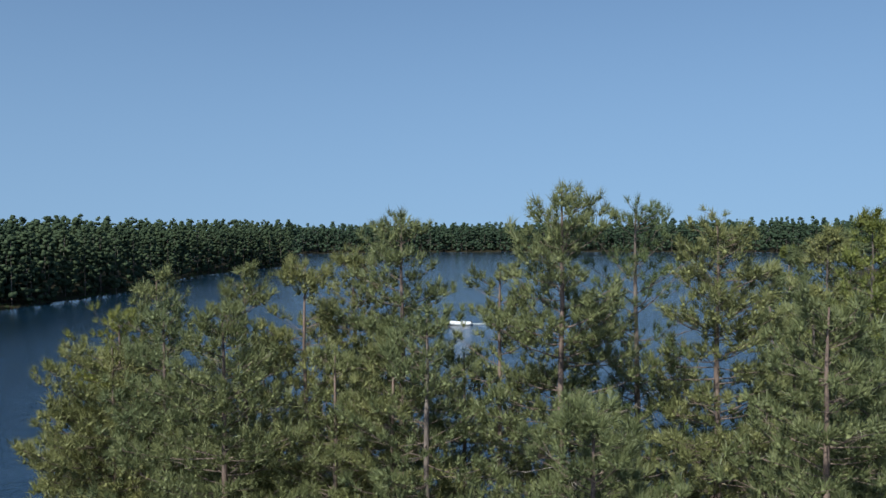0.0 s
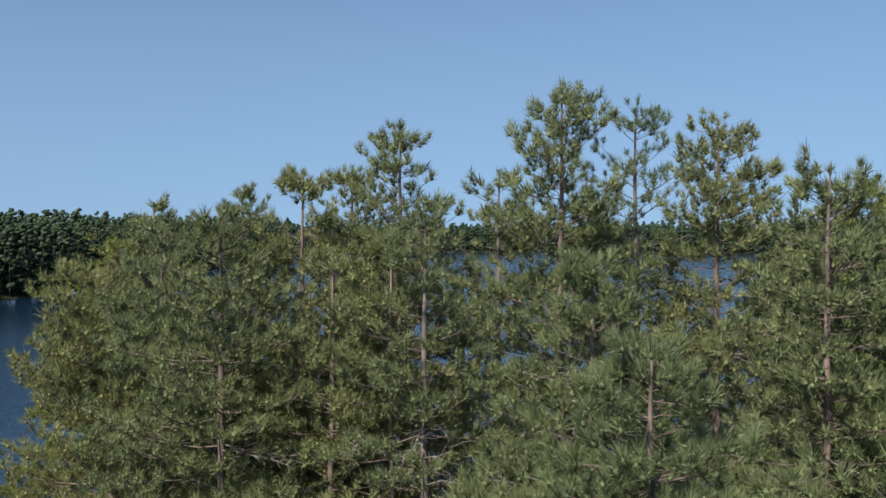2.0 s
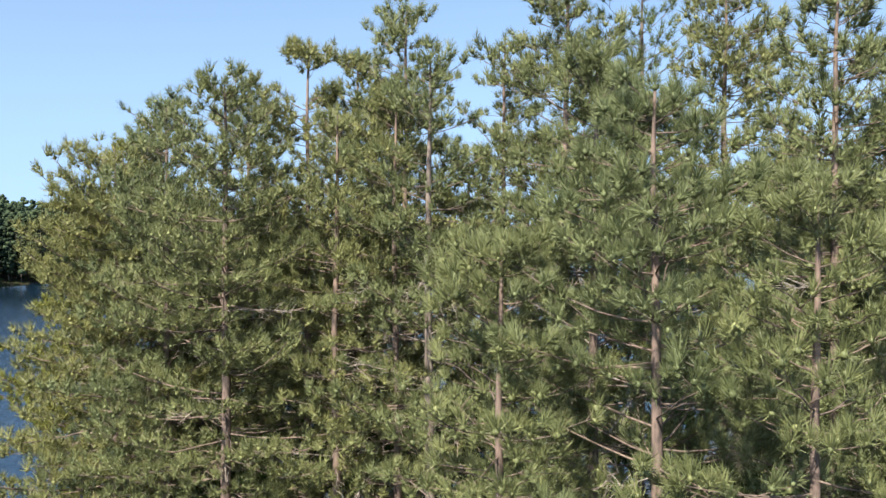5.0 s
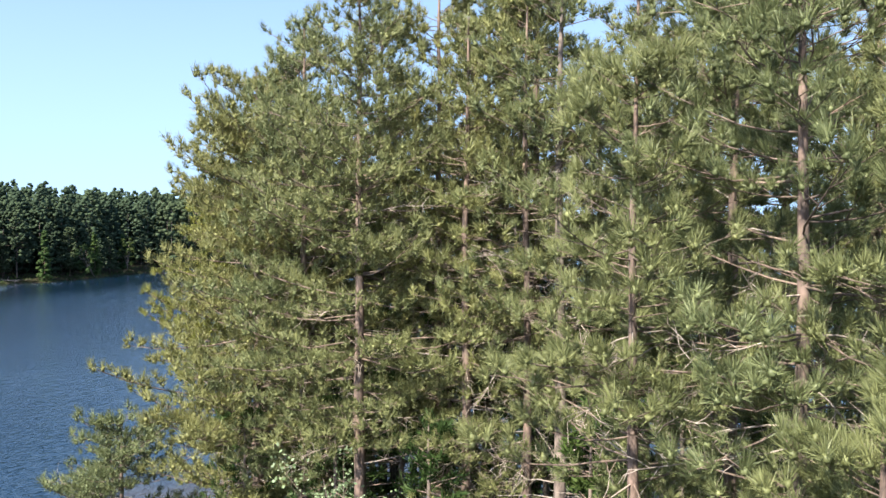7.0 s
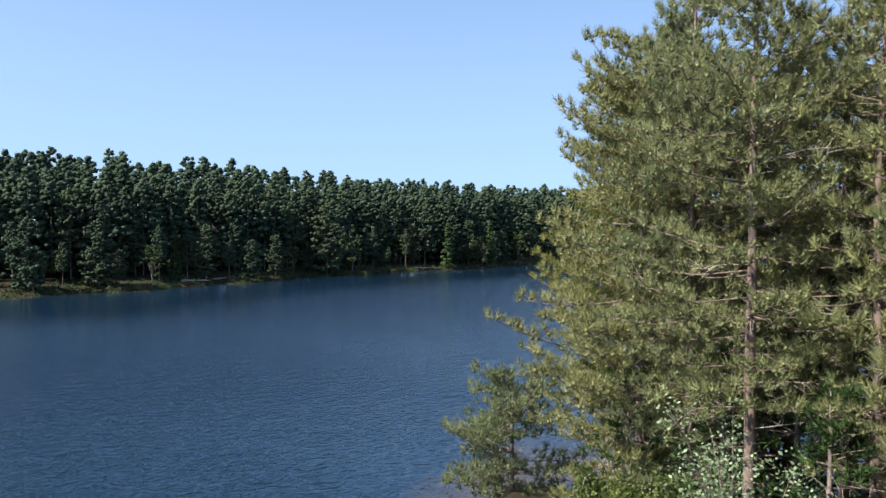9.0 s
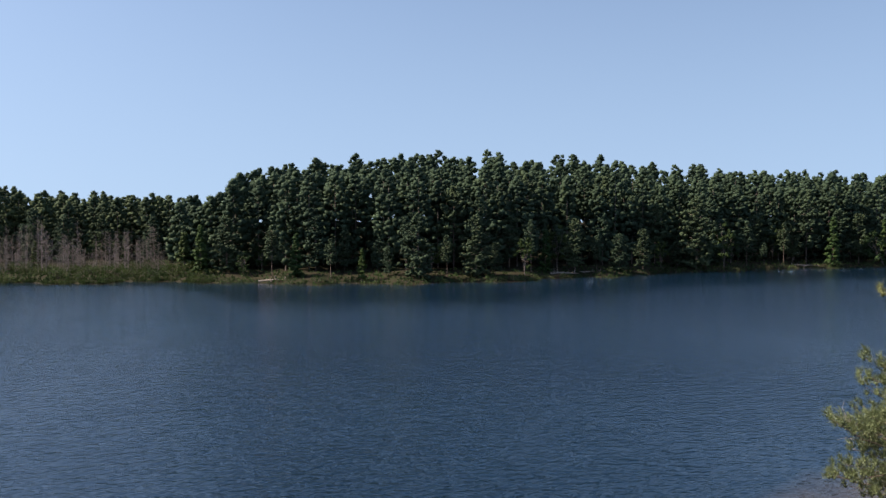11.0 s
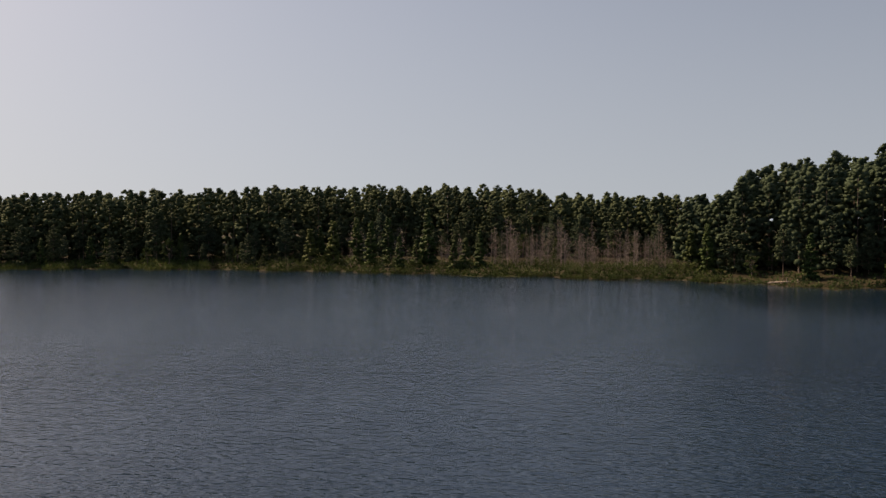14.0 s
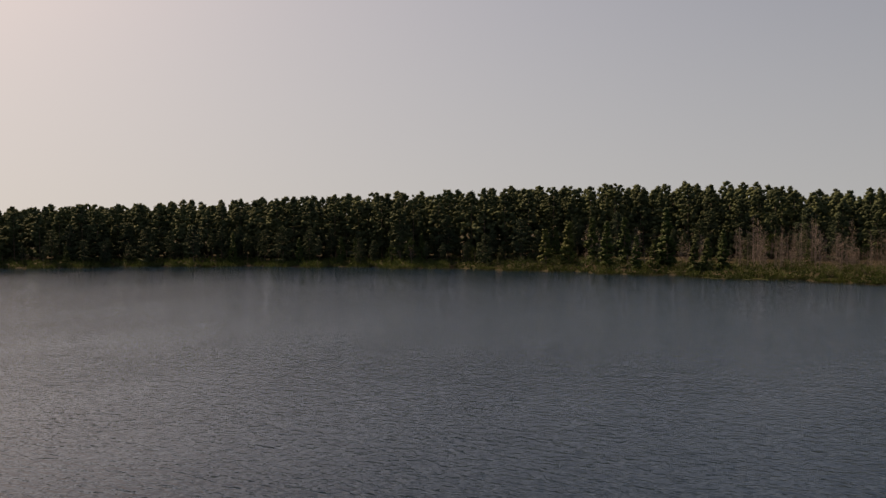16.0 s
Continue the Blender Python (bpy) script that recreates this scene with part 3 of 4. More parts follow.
def conifer_parts(root, rng, height, low, reach, girth, needles, bark_mat, gap, per, spacing, sub, tuft, count, width, rise, shape, first=0.3, droop=0.0, fullness=0.9, flat=1.0, core=0.0, inner=0, dome=None):
    """Trunk, limbs and needles of a conifer that is seen from some way off, under its root."""
    line = trunk_line(rng, height - 0.2, (0, 0), 7)
    v, q = tubes(line[None], (girth * (1 - np.linspace(0, 1, 7)) ** 0.8 + 0.015)[None], 7)
    paths, L = boughs(rng, line, low, height, reach, gap, per, rise, shape, fullness, 4, dome)
    part("trunk", mesh_of("trunk", v, [q], bark_mat, True), root)
    v, q = tubes(paths[:, ::3], (0.012 * L + 0.012)[:, None] * np.array([1, 0.3]), 3)
    tagged(part("branchwork", mesh_of("branchwork", v, [q], LIMB, True), root), kind="stuff")
    shoots, spots, ways, which = sprays(rng, paths, L, spacing, first, droop, sub)
    spots = np.concatenate([spots, line[-1:], line[-1:] - [0, 0, 0.6 * tuft]])
    ways = np.concatenate([ways, [[0, 0, 1.0], [0, 0.3, 1.0]]])
    fit = 0.72 + 0.45 * (1 - (spots[:, 2] / height).clip(0, 1)) ** 0.7 if inner else 1.0
    bits = [poms(rng, spots, ways, tuft * rng.uniform(0.65, 1.3, len(spots)) * fit, count, width, flat, core)]
    if inner:
        which = np.repeat(np.arange(len(L)), inner)
        mid, tan = along(paths, which, rng.uniform(0.1, 0.6, len(which)))
        mid = mid + rng.normal(size=mid.shape) * 0.1 * L[which][:, None]
        bits.append(poms(rng, mid, unit(tan + [0, 0, 0.6]), (0.22 * L[which] * rng.uniform(0.7, 1.2, len(which)) + 0.35), 6, width, 0.6, 0.6))
    v, f = joined(bits)
    part("needles", mesh_of("needles", v, f, needles, True), root)


def fir_tree(seed, height, reach, needles=NEEDLE_DARK, fine=0.65, low=0.6):
    rng = np.random.default_rng(seed)
    root = new("fir_tree")
    conifer_parts(root, rng, height, low, reach, 0.012 * height + 0.02, needles, BARK_GREY, 0.5 / fine**0.5, 6, 0.36 / fine, 2, 0.2 / fine**0.5, 10, 0.05, (-0.25, 0.35), 0.95, 0.2, 0.25)
    return root


for i, (x, y, h, r) in enumerate([(-13.2, 25.0, 8.0, 2.0), (-10.2, 24.6, 9.0, 2.2), (-7.8, 23.4, 7.5, 2.0), (-5.0, 22.6, 8.5, 2.1), (-2.6, 20.0, 8.0, 2.0), (-0.6, 18.0, 7.0, 1.9),
                                  (-15.8, 26.4, 7.0, 2.2), (-12.0, 28.5, 9.5, 2.3), (-8.8, 28.6, 9.0, 2.4), (-4.5, 27.0, 9.5, 2.4), (1.0, 20.0, 8.0, 2.2), (3.5, 22.5, 9.0, 2.3),
                                  (-19.3, 26.0, 4.5, 1.9), (-16.3, 22.3, 5.0, 1.8), (2.0, 15.0, 6.0, 1.8), (-1.6, 25.6, 9.0, 2.3), (-6.6, 26.0, 8.5, 2.2), (4.6, 16.0, 7.0, 2.0), (-11.0, 22.6, 7.5, 2.2), (-9.0, 20.2, 6.0, 1.9), (-14.0, 28.0, 9.0, 2.5), (-6.6, 23.0, 8.5, 2.3),
                                  (-3.6, 24.6, 9.0, 2.4), (0.2, 22.0, 9.0, 2.3), (-10.4, 27.2, 9.5, 2.5), (-17.0, 30.5, 8.5, 2.5), (2.2, 19.0, 8.0, 2.2), (-2.2, 28.6, 9.5, 2.6),
                                  (-6.4, 29.8, 9.5, 2.6), (-20.8, 30.4, 7.0, 2.4), (-4.4, 18.6, 6.5, 2.0), (-12.8, 22.0, 6.0, 2.0), (5.6, 23.5, 9.0, 2.5)]):
    ob = fir_tree(300 + i, h, r)
    ob.location = (x, y, float(land_height(x, y)) - 0.1)
    tagged(ob, "young dark green fir in the shade of the pines", "fir tree", "young firs under the stand")


def sapling(x, y, top, wide, seed, count, leaf_mat, label, name="leafy_sapling", leaf=0.075, stems=5):
    """A many-stemmed young broadleaf tree with small leaves."""
    rng = np.random.default_rng(seed)
    base = float(land_height(x, y)) - 0.1
    root = new(name)
    root.location = (x, y, base)
    tagged(root, label, "sapling")
    h = top - base
    s = np.linspace(0, 1, 6)[None, :, None]
    ends = np.concatenate([rng.normal(size=(stems, 2)) * wide * 0.45, (h * rng.uniform(0.75, 1.0, stems))[:, None]], 1)
    ends[0, 2] = h
    p = ends[:, None] * np.concatenate([s**1.5, s**1.5, s], 2) + np.cumsum(rng.normal(size=(stems, 6, 3)), 1) * 0.04 * s
    for i in range(stems):
        part("stem", mesh_of("stem", *[(v, [q]) for v, q in [tubes(p[i : i + 1], (0.03 * (1 - s[..., 0]) + 0.006), 6)]][0], BARK_GREY, True), root)
    tw = np.concatenate([twigs(rng, p, np.full(stems, h), 14, 0.2)])
    tagged(part("twig_spray", mesh_of("twig_spray", *[(v, [q]) for v, q in [tubes(tw, np.tile([0.008, 0.006, 0.003], (len(tw), 1)), 3)]][0], LIMB, True), root), kind="stuff")
    spots = tw[:, 1:].reshape(-1, 3)
    v, q = leaves(rng, spots, leaf, count, 0.16)
    part("leaves", mesh_of("leaves", v, [q], leaf_mat), root)
    return root


sapling(-9.3, 16.7, 7.3, 1.4, 400, 16, BLOSSOM, "young poplar with pale silvery-green leaves", leaf=0.1, stems=7)
sapling(-7.0, 15.9, 5.6, 1.1, 401, 18, BLOSSOM, "low poplar shoot with pale silvery-green leaves", leaf=0.1, stems=5)
for i, (x, y, top, w) in enumerate([(-10.5, 18.6, 4.8, 1.8), (-12.4, 19.6, 4.6, 2.0), (-14.6, 20.6, 4.0, 1.8), (3.0, 13.4, 6.0, 2.0), (-3.6, 16.8, 6.2, 2.0), (-6.0, 17.8, 5.5, 2.0), (-16.8, 21.4, 3.2, 1.8), (5.0, 13.0, 7.0, 2.2)]):
    sapling(x, y, top, w, 410 + i, 22, SHRUB, "leafy green undergrowth shrub below the pines", "shrub", 0.11, 6)

# ---- the woods across the water ----


def far_pine(seed, height, low, reach, needles, name="far_pine_tree", shape=0.48, rise=(-0.08, 0.45), dome=(1.7, 0.7)):
    root = new(name)
    conifer_parts(root, np.random.default_rng(seed), height, low, reach, 0.17, needles, BARK, 0.9, 6, 1.0, 2, 0.74, 6, 0.10, rise, shape, flat=0.7, core=0.64, inner=1, dome=dome)
    return root


def far_broadleaf(seed, height, wide, low):
    """A round-headed tree: forked limbs and a crown of leaf clumps with gaps."""
    rng = np.random.default_rng(seed)
    root = new("far_broadleaf_tree")
    n = 9
    s = np.linspace(0, 1, 5)[None, :, None]
    a = rng.uniform(0, 6.28, n)
    ends = np.stack([np.cos(a) * wide * rng.uniform(0.3, 0.8, n), np.sin(a) * wide * rng.uniform(0.3, 0.8, n), height * rng.uniform(0.55, 0.92, n)], -1)
    foot = np.array([0, 0, low * 0.7])
    p = foot + (ends - foot)[:, None] * np.concatenate([s**1.3, s**1.3, s], 2)
    trunk = np.stack([0 * s[0, :, 0], 0.1 * np.sin(s[0, :, 0] * 3), s[0, :, 0] * height * 0.6], -1)[None]
    v, q = tubes(trunk, np.linspace(0.2, 0.08, 5)[None], 7)
    part("trunk", mesh_of("trunk", v, [q], BARK_GREY, True), root)
    v, q = tubes(p, np.tile(np.linspace(0.09, 0.025, 5), (n, 1)), 4)
    tagged(part("branchwork", mesh_of("branchwork", v, [q], BARK_GREY, True), root), kind="stuff")
    c = rng.normal(size=(34, 3))
    c = unit(c) * rng.uniform(0.55, 1.0, (34, 1)) * [wide, wide, (height - low) / 2] + [0, 0, (height + low) / 2]
    v, q = joined([poms(rng, c, unit(c - [0, 0, height * 0.4]), wide * 0.3 * rng.uniform(0.7, 1.25, 34), 44, 0.26, 0.85, 0.5, True)])
    part("leaves", mesh_of("leaves", v, q, FAR_LEAF, True), root)
    return root


def bush(seed, high, wide, leaf_mat, count=220, leaf=0.24):
    rng = np.random.default_rng(seed)
    root = new("shore_bush")
    a = rng.uniform(0, 6.28, 9)
    tip = np.stack([np.cos(a) * wide * 0.8, np.sin(a) * wide * 0.8, high * rng.uniform(0.5, 1.0, 9)], -1)
    v, q = tubes(tip[:, None] * np.linspace(0, 1, 3)[None, :, None], np.tile([0.03, 0.02, 0.01], (9, 1)), 4)
    tagged(part("stemwork", mesh_of("stemwork", v, [q], LIMB, True), root), kind="stuff")
    c = tip * rng.uniform(0.35, 1.0, (9, 1))
    v, q = leaves(rng, c, leaf, count // 9, min(wide, high) * 0.24)
    v[:, 2] = np.abs(v[:, 2])
    part("leaves", mesh_of("leaves", v, [q], leaf_mat), root)
    return root


def snag(seed, height):
    """A dead standing tree: bare trunk and upswept bare branches."""
    rng = np.random.default_rng(seed)
    root = new("dead_tree")
    line = trunk_line(rng, height, (0, 0), 7)
    v, q = tubes(line[None], np.linspace(0.1, 0.015, 7)[None], 6)
    part("trunk", mesh_of("trunk", v, [q], SNAG, True), root)
    p, L = boughs(rng, line, height * 0.15, height, 1.5, 0.55, 4, (0.1, 0.8), 0.6, 0.8, 4)
    tw = twigs(rng, p, L, 2, 0.55)
    v, f = joined([tubes(p, np.tile([0.028, 0.022, 0.018, 0.012], (len(L), 1)), 3), tubes(tw, np.tile([0.02, 0.016, 0.01], (len(tw), 1)), 3)])
    tagged(part("branchwork", mesh_of("branchwork", v, f, SNAG, True), root), kind="stuff")
    return root


def shore(az):
    wob = 2.2 * math.sin(az * 0.9) + 1.3 * math.sin(az * 2.3 + 1) + 0.7 * math.sin(az * 6.1)
    return float(np.interp(az, FAR_AZ, FAR_D)) + wob


used = set()


def plant(pattern, az, e, scale=1.0, turn=0.0, tall=1.0):
    """Sets a pattern tree, or a copy of it once it is used, on the far shore, e metres in from the waterline."""
    x, y = place(az, shore(az) + e)
    m = pose(x, y, float(land_height(x, y)) - 0.1, 0, 0, turn) @ Matrix.Diagonal((scale, scale, scale * tall, 1))
    if pattern.name in used:
        return copy_thing(pattern, m)
    used.add(pattern.name)
    pattern.matrix_basis = m
    return pattern


FAR = "woods across the water"
PINES = [tagged(far_pine(500 + i, h, lo, r, FAR_NEEDLE), lab, "pine tree", FAR) for i, (h, lo, r, lab) in enumerate([
    (20, 5.0, 4.6, "tall pine with a bare lower trunk across the lake"), (21, 3.5, 5.2, "tall dark green pine across the lake"),
    (19, 1.0, 5.4, "pine with boughs down to the ground across the lake"), (22, 8.5, 4.0, "slender pine with a high crown across the lake")])]
WHITE = [tagged(far_pine(520 + i, 21, 3.0, 5.8, FAR_NEEDLE, "far_white_pine_tree", 0.65, (-0.12, 0.3), None), "white pine with layered boughs across the lake", "pine tree", FAR) for i in range(2)]
FIRS = [tagged(far_pine(530 + i, h, 0.8, 2.9, NEEDLE_DARK, "far_fir_tree", 1.05, (-0.3, 0.3), None), "dark pointed fir across the lake", "fir tree", FAR) for i, h in enumerate((15, 17))]
CEDARS = [tagged(far_pine(536 + i, 11, 0.3, 2.5, CEDAR, "marsh_cedar_tree", 1.05, (-0.2, 0.3), None), "young green cedar in the marsh before the woods", "cedar tree", FAR) for i in range(2)]
BROAD = [tagged(far_broadleaf(540 + i, h, w, lo), "round-headed broadleaf tree across the lake", "tree", FAR) for i, (h, w, lo) in enumerate([(13, 3.6, 1.0), (16, 4.0, 2.0), (18, 4.4, 3.0)])]
rng = random.Random(7)


def tallness(az):
    return float(np.interp(az, [40, 60, 86, 87.5, 97, 103, 118, 124, 136, 149], [1.0, 0.98, 0.9, 0.7, 0.72, 0.84, 0.84, 0.82, 0.76, 0.66]))


for row, (e0, e1) in enumerate([(2.0, 5.0), (7.0, 13.0), (16.0, 44.0)]):
    az = 41.5
    while az < 150:
        d = shore(az)
        back = float(np.interp(az, [87, 88.6, 112, 119], [0, 34, 26, 0]))
        pick = rng.random()
        kind = rng.choice(PINES) if pick < (0.5, 0.55, 0.5)[row] else rng.choice(WHITE) if pick < (0.62, 0.72, 0.65)[row] else rng.choice(FIRS) if pick < (0.76, 0.82, 0.7)[row] else rng.choice(BROAD)
        if row == 0 and rng.random() < 0.4:
            kind = PINES[3] if rng.random() < 0.6 else PINES[2]
        plant(kind, az, back + rng.uniform(e0, e1), tallness(az) * rng.uniform((0.45, 0.66, 0.9)[row], (0.92, 1.02, 1.08)[row]), rng.uniform(0, 360), rng.uniform(0.9, 1.1))
        az += math.degrees(rng.uniform(3.4, 5.8) * (1.0, 1.1, 1.5)[row] / d)
BUSHES = [tagged(bush(560 + i, h, w, m), lab, "bush", "bushes on the far shore") for i, (h, w, m, lab) in enumerate([
    (1.5, 1.6, MARSH, "yellow-green marsh bush at the waterline"), (2.2, 1.8, MARSH, "tall yellow-green marsh bush"), (2.4, 2.0, FAR_LEAF, "green leafy bush on the far shore")])]
az = 42.0
while az < 150:
    marshy = 88 < az < 121
    b = plant(rng.choice(BUSHES[:2] if marshy or rng.random() < 0.06 else BUSHES[2:]), az, rng.uniform(-0.9, 1.0), rng.uniform(0.6, 1.4) if marshy else rng.uniform(0.4, 0.9), rng.uniform(0, 360))
    if marshy:
        for _ in range(4):
            plant(rng.choice(BUSHES), az, rng.uniform(1, 20), rng.uniform(0.6, 1.7), rng.uniform(0, 360))
    az += math.degrees(rng.uniform(2.2, 4.2) / shore(az)) * (0.9 if marshy else 0.6)
SNAGS = [tagged(snag(580 + i, h), "bare grey dead tree standing in the marsh", "dead tree", "dead trees of the marsh") for i, h in enumerate((9, 11, 8))]
for i in range(170):
    az = rng.uniform(90.8, 101.5) if i < 120 else rng.uniform(101, 112)
    plant(rng.choice(SNAGS), az, rng.uniform(9, 32), rng.uniform(0.4, 0.95), rng.uniform(0, 360), rng.uniform(0.8, 1.1))
for az, e, h in ((103.2, 12, 0.6), (108.6, 5, 0.55), (109.4, 16, 0.8), (113.0, 8, 0.7), (114.5, 5, 0.6), (98.2, 20, 0.55), (89.6, 14, 0.75), (88.6, 8, 0.7), (106.7, 9, 0.95), (105.0, 5, 0.6), (110.5, 7, 0.75), (104.2, 6, 0.55), (111.5, 12, 0.8), (107.5, 6, 0.6)):
    plant(rng.choice(CEDARS + FIRS[:1]), az, e, h * 1.2, rng.uniform(0, 360))


def woods(r, spots, clumps, per, size, width, lowest):
    """Many distant trees in one mesh: a ragged crown of needle clumps each, close below and fine at the top. spots: x, y, z, height rows."""
    n = len(spots)
    t = r.random((n, clumps)) ** 0.75
    t[:, 0] = 1.0
    a = r.uniform(0, 2 * np.pi, (n, clumps))
    h = spots[:, 3:4]
    wide = (0.15 * h + 1.1) * r.uniform(0.75, 1.25, (n, 1))
    low = lowest * r.uniform(0.7, 1.25, (n, 1))
    rad = wide * (1 - t ** r.uniform(1.3, 2.6, (n, 1))) ** 0.65 * (0.55 + 0.45 * np.minimum(1, t * 3)) * r.random((n, clumps)) ** 0.4
    z = h * (low + (1 - low) * t) - 0.12 * rad
    pos = np.stack([spots[:, :1] + np.cos(a) * rad, spots[:, 1:2] + np.sin(a) * rad, spots[:, 2:3] + z], -1).reshape(-1, 3)
    way = unit(np.stack([np.cos(a), np.sin(a), 0 * a + 0.9], -1).reshape(-1, 3) + r.normal(size=(len(pos), 3)) * 0.3)
    fit = (1.15 - 0.4 * t.ravel()) * r.uniform(0.7, 1.25, len(pos))
    thin = width * np.repeat(fit.clip(0.45, 1.1), per)[:, None]
    return joined([poms(r, pos, way, size * fit, per, thin, 0.75, 0.64)])


def woods_object(seed, az0, az1, e0, e1, gap, h0, h1, clumps, size, width, label, start=None, low=0.06):
    """A wood of many trees; those behind the first four rows show their tops alone and stand farther apart."""
    r = np.random.default_rng(seed)
    front, back = [], []
    row, e = 0, e0
    while e < e1:
        az = az0 + r.uniform(0, 1.5)
        while az < az1:
            d0 = shore(az) + (start(az) if start else 0)
            d = d0 + e + r.uniform(-0.5, 0.5) * gap
            x, y = place(az, d)
            (front if row < 4 else back).append((x, y, float(land_height(x, y)) - 0.2, r.uniform(h0, h1) * tallness(az)))
            az += math.degrees(gap * r.uniform(0.7, 1.3) * (1.0 if row < 4 else 1.2) / d0)
        e += gap * (1.0 if row < 4 else 2.4)
        row += 1
    v, f = woods(r, np.array(front), clumps, 6, size, width, low)
    w, g = woods(r, np.array(back), clumps * 7 // 10, 5, size * 1.15, width, 0.34)
    root = tagged(new("distant_woods", mesh_of("distant_woods", np.concatenate([v, w]), f + [q + len(v) for q in g], FAR_NEEDLE, True)), label, "woods", kind="stuff")
    spots = np.array(front)
    up = np.array([0, 0, 0.92])
    stems = np.stack([spots[:, :3], spots[:, :3] + up * spots[:, 3:4]], 1)
    v, q = tubes(stems, np.tile([0.14, 0.05], (len(spots), 1)), 4)
    tagged(part("stemwork", mesh_of("stemwork", v, [q], BARK_GREY, True), root), kind="stuff")


woods_object(601, 41, 90, 14, 112, 4.4, 17, 21, 120, 1.0, 0.12, "dense pine woods rising on the hill across the lake")
woods_object(602, 90, 151, 14, 95, 4.6, 17, 21, 108, 1.0, 0.13, "dense pine woods behind the marshy bay",
             lambda b: float(np.interp(b, [87, 88.6, 112, 119], [0, 34, 26, 0])))
woods_object(603, 23.9, 42, 1.5, 110, 5.2, 18.5, 22, 50, 1.45, 0.22, "dense pine woods along the farther shore", low=0.06)
woods_object(604, -19.5, 23.9, 2, 90, 7.0, 17.5, 21, 22, 2.3, 0.4, "hazy line of woods on the far side of the lake", low=0.04)


def sedge(seed, az0, az1, e0, e1, count, high, leaf_mat, label):
    """Low growth along the waterline: tufts of upright blades in one mesh."""
    r = np.random.default_rng(seed)
    az = r.uniform(az0, az1, count)
    e = e0 + (e1 - e0) * r.random(count) ** 2.4
    d = np.array([shore(b) for b in az]) + e
    x, y = -np.sin(np.radians(az)) * d, np.cos(np.radians(az)) * d
    pos = np.stack([x, y, land_height(x, y).clip(-0.05, None) + 0.1], -1)
    v, f = tufts(r, pos, unit(np.stack([0 * x, 0 * x, 1 + 0 * x], -1) + r.normal(size=(count, 3)) * 0.2), high * r.uniform(0.5, 1.2, count), 6, 0.3, 0.6)
    tagged(new("shore_growth", mesh_of("shore_growth", v, [f], leaf_mat)), label, "plants", kind="stuff")


sedge(701, 87.5, 121, -0.9, 26, 5600, 0.62, MARSH, "yellow-green sedge and low growth of the marshy shore")
sedge(702, 24, 87.5, -0.6, 12, 3400, 0.45, FAR_LEAF, "low green growth along the wooded shore")
sedge(703, 121, 151, -0.8, 12, 3600, 0.9, FAR_LEAF, "low green growth along the far shore of the bay")

# ---- a small motorboat far out on the lake, with its wake ----


def motorboat(az, d, turn):
    root = new("motorboat")
    x, y = place(az, d)
    root.matrix_basis = pose(x, y, 0.0, 0, 0, turn)
    tagged(root, "small white motorboat on the open lake", "boat")
    white, n, l, b = shader("white_gelcoat")
    l.new(ramp(n, l, noise_node(n, l, 3.0), (0.3, (0.70, 0.71, 0.72)), (0.7, (0.82, 0.82, 0.82))), b.inputs["Base Color"])
    b.inputs["Roughness"].default_value = 0.25
    dark, n, l, b = shader("dark_plastic")
    l.new(ramp(n, l, noise_node(n, l, 8.0), (0.3, (0.02, 0.022, 0.025)), (0.7, (0.04, 0.042, 0.045))), b.inputs["Base Color"])
    b.inputs["Roughness"].default_value = 0.4
    s = np.linspace(0, 1, 9)
    half = 0.95 * np.sqrt(1 - s**3.2) + 0.02
    keel, rail = -0.25 + 0.5 * s**4, 0.62 + 0.22 * s**2
    rings = []
    for i in range(9):
        w = half[i]
        rings.append([(-w, rail[i]), (-w * 0.92, 0.05), (0, keel[i]), (w * 0.92, 0.05), (w, rail[i]), (w * 0.82, rail[i] - 0.02), (w * 0.7, 0.18), (-w * 0.7, 0.18), (-w * 0.82, rail[i] - 0.02)])
    v = np.array([[(a, -2.4 + 4.8 * s[i], z) for a, z in rings[i]] for i in range(9)]).reshape(-1, 3)
    j = np.arange(9)
    q = np.concatenate([np.stack([i * 9 + j, i * 9 + (j + 1) % 9, (i + 1) * 9 + (j + 1) % 9, (i + 1) * 9 + j], -1) for i in range(8)])
    part("hull", mesh_of("hull", v, [q, np.array([[0, 8, 7], [0, 7, 1], [1, 7, 2], [7, 6, 2], [6, 3, 2], [6, 5, 3], [5, 4, 3]])], white, True), root)
    for side in (-1, 1):
        v, q = tubes(np.array([[(side * 0.55, 0.5, 0.7), (side * 0.45, 0.35, 1.05), (side * 0.05, 0.4, 1.12)]], float), np.full((1, 3), 0.04), 6)
        part("windscreen_frame", mesh_of("windscreen_frame", v, [q], dark, True), root)
    v, q = tubes(np.array([[(0, -2.55, -0.3), (0, -2.55, 0.4), (0, -2.5, 0.75), (0, -2.45, 0.95)]], float), np.array([[0.06, 0.09, 0.2, 0.1]]), 8)
    part("outboard_motor", mesh_of("outboard_motor", v, [q], dark, True), root, "black outboard motor")
    return root


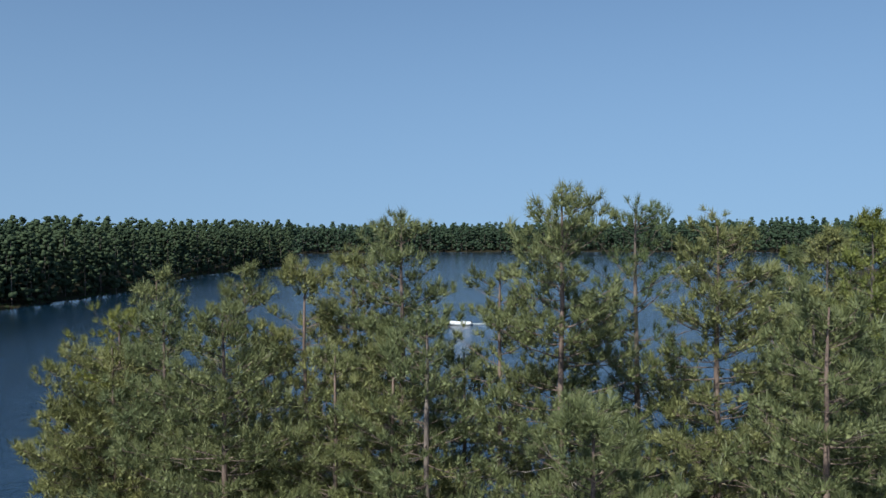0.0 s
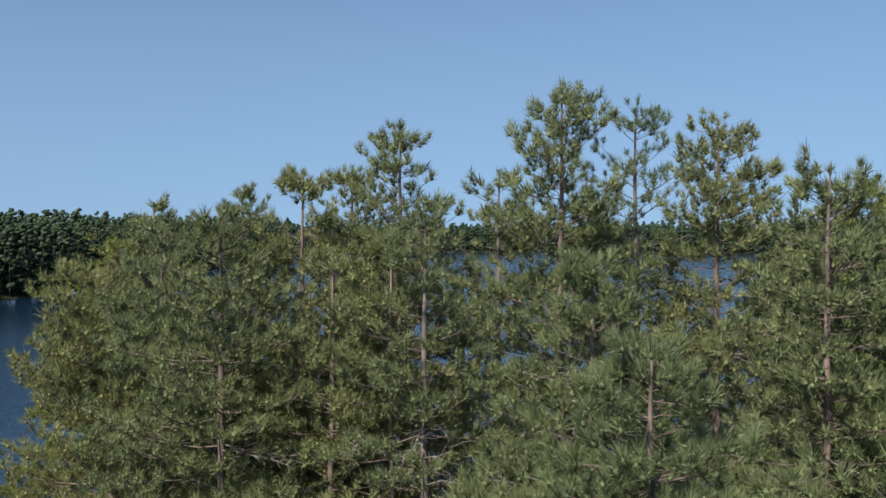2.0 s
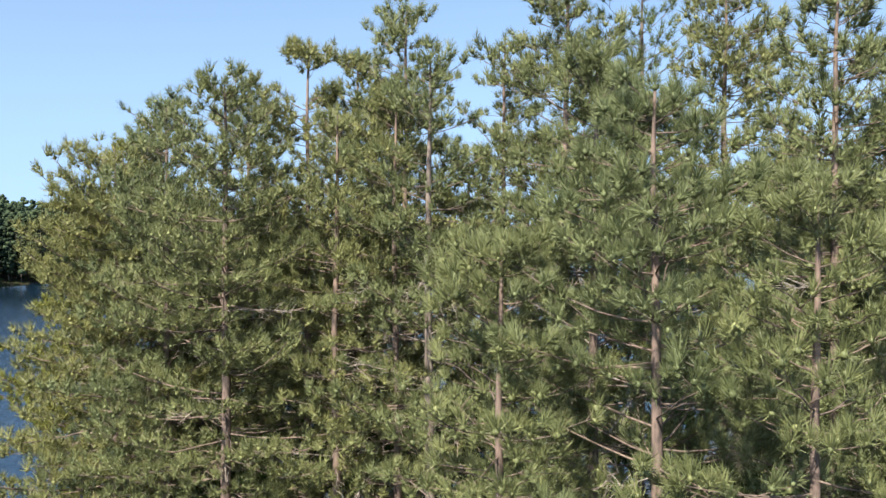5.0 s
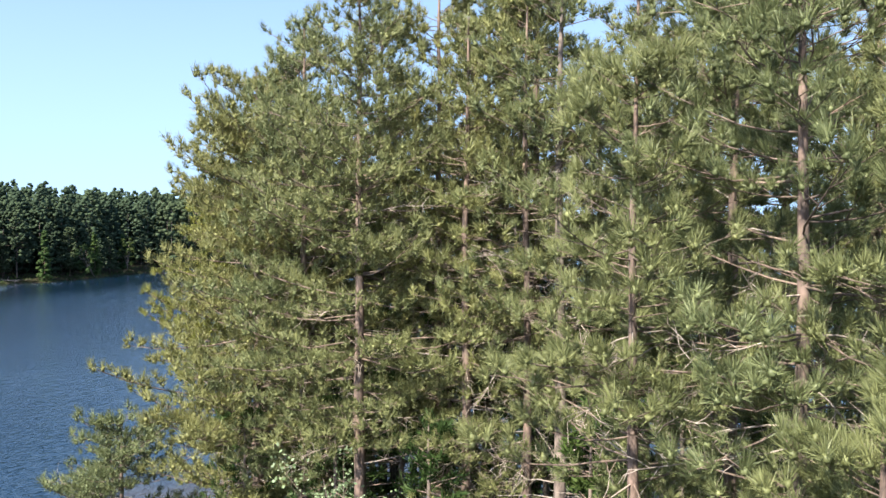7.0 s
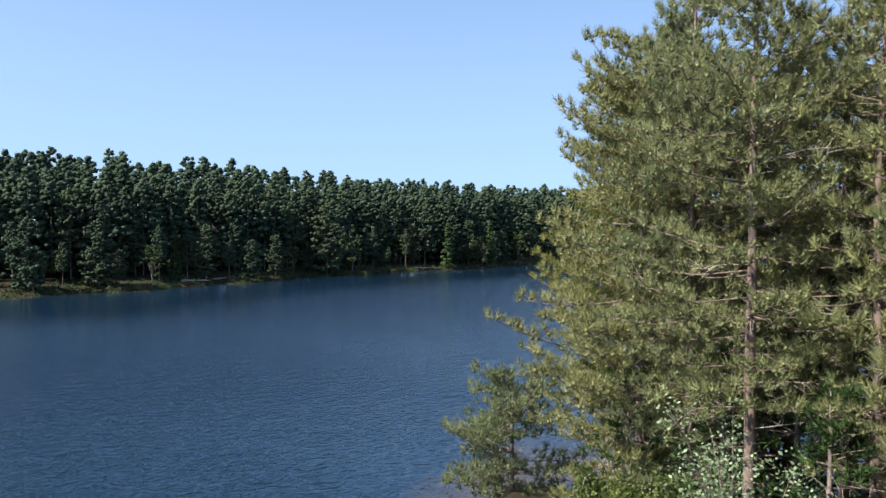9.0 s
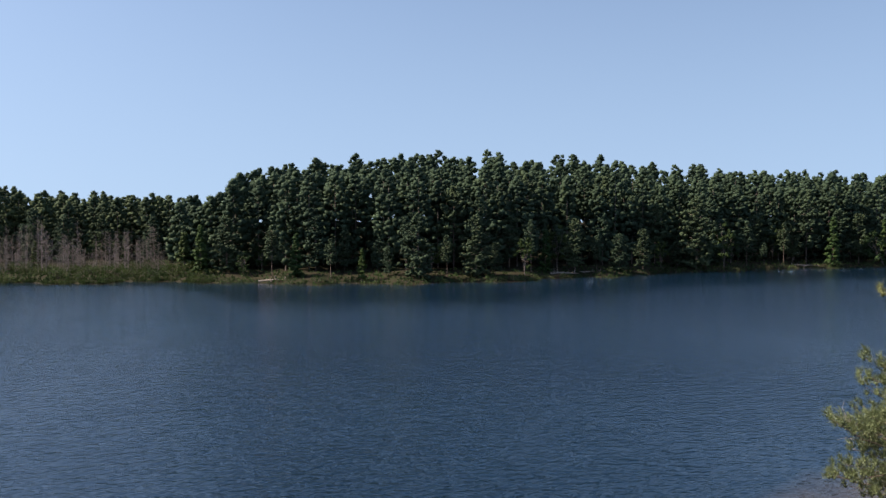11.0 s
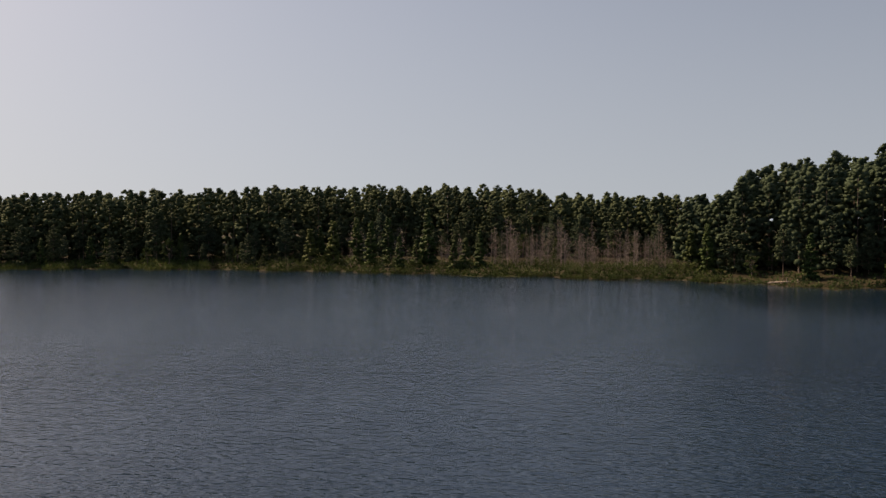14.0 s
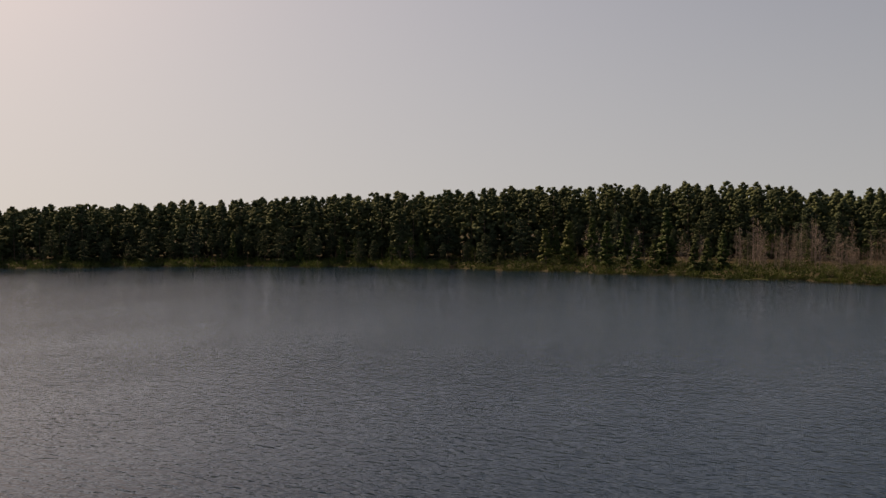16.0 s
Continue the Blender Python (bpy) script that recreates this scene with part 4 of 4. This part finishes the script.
motorboat(12.9, 188, 100)
foam, fn, fl, fb = shader("wake_foam")
fl.new(ramp(fn, fl, noise_node(fn, fl, 2.0), (0.3, (0.55, 0.60, 0.64)), (0.7, (0.82, 0.84, 0.85))), fb.inputs["Base Color"])
r = np.random.default_rng(900)
x0, y0 = place(12.7, 188)
x1, y1 = place(10.8, 190)
t = r.random(320)
spots = np.stack([x0 + (x1 - x0) * t, y0 + (y1 - y0) * t + r.normal(size=320) * 0.5 * t, 0.06 + 0.12 * r.random(320) * (1 - t)], -1)
v, f = poms(r, spots, np.tile([0, 0, 1.0], (320, 1)), 0.28 * r.uniform(0.5, 1.3, 320), 4, 0.1, 0.4)
tagged(new("wake_foam", mesh_of("wake_foam", v, [f], foam)), "white foam of a boat's wake on the lake", "foam", kind="stuff")

# ---- driftwood and a leaning tree on the far bank ----


def driftwood(az, e, turn, length, seed):
    rng2 = np.random.default_rng(seed)
    x, y = place(az, shore(az) + e)
    root = new("driftwood_log")
    root.matrix_basis = pose(x, y, float(land_height(x, y)) + 0.12, rng2.uniform(-4, 4), 0, az - 90 + turn)
    tagged(root, "pale weathered log lying on the bank", "log", "driftwood on the far bank")
    k = np.linspace(-0.5, 0.5, 7)
    line = np.stack([0.12 * np.sin(k * 4), k * length, 0.05 * np.cos(k * 5)], -1)
    v, q = tubes(line[None], np.linspace(0.15, 0.07, 7)[None], 8)
    part("log", mesh_of("log", v, [q], DEADWOOD, True), root)
    p, L = dead_limbs(rng2, np.stack([line[:, 0], line[:, 2], line[:, 1]], -1), -0.3 * length, 0.45 * length, 6, 1.2)
    p = p[..., [0, 2, 1]]
    for i in range(len(L)):
        v, q = tubes(p[i : i + 1], np.linspace(0.06, 0.015, 5)[None], 5)
        part("snapped_branch", mesh_of("snapped_branch", v, [q], DEADWOOD, True), root)


for i, (az, e, turn, length) in enumerate([(49.5, 1.0, 12, 6), (50.2, 1.8, -25, 5), (64.6, 2.5, 30, 6), (65.4, 3.0, -20, 5), (62.8, 3.2, 15, 5), (84.0, 1.0, -10, 5)]):
    driftwood(az, e, turn, length, 920 + i)
lean = copy_thing(BROAD[0], Matrix.Identity(4))
x, y = place(45.4, shore(45.4) + 1.0)
lean.matrix_basis = pose(x, y, float(land_height(x, y)) - 0.1, 28, -24, 40) @ Matrix.Diagonal((0.7, 0.7, 0.8, 1))
tagged(lean, "broadleaf tree leaning out over the water from the far bank")

# lily pads at the edge of the marsh
r = np.random.default_rng(940)
n = 90
az = np.concatenate([r.normal(101.2, 0.35, n // 2), r.normal(104.0, 0.45, n // 2)])
d = np.array([shore(b) for b in az]) - r.uniform(0.2, 3.2, n)
a = np.arange(7) * 0.86 + 0.3
pad = np.stack([np.cos(a), np.sin(a), 0 * a], -1)
v = (np.stack([-np.sin(np.radians(az)) * d, np.cos(np.radians(az)) * d, r.uniform(0.02, 0.06, n)], -1)[:, None] + pad[None] * r.uniform(0.15, 0.4, (n, 1, 1)) * [1, 1, 0.1]).reshape(-1, 3)
f = np.stack([np.full(5, 0), np.arange(1, 6), np.arange(2, 7)], -1)
tagged(new("lily_pads", mesh_of("lily_pads", v, [(f[None] + (np.arange(n) * 7)[:, None, None]).reshape(-1, 3)], MARSH)), "yellow-green lily pads floating at the marsh edge", "plants", kind="stuff")
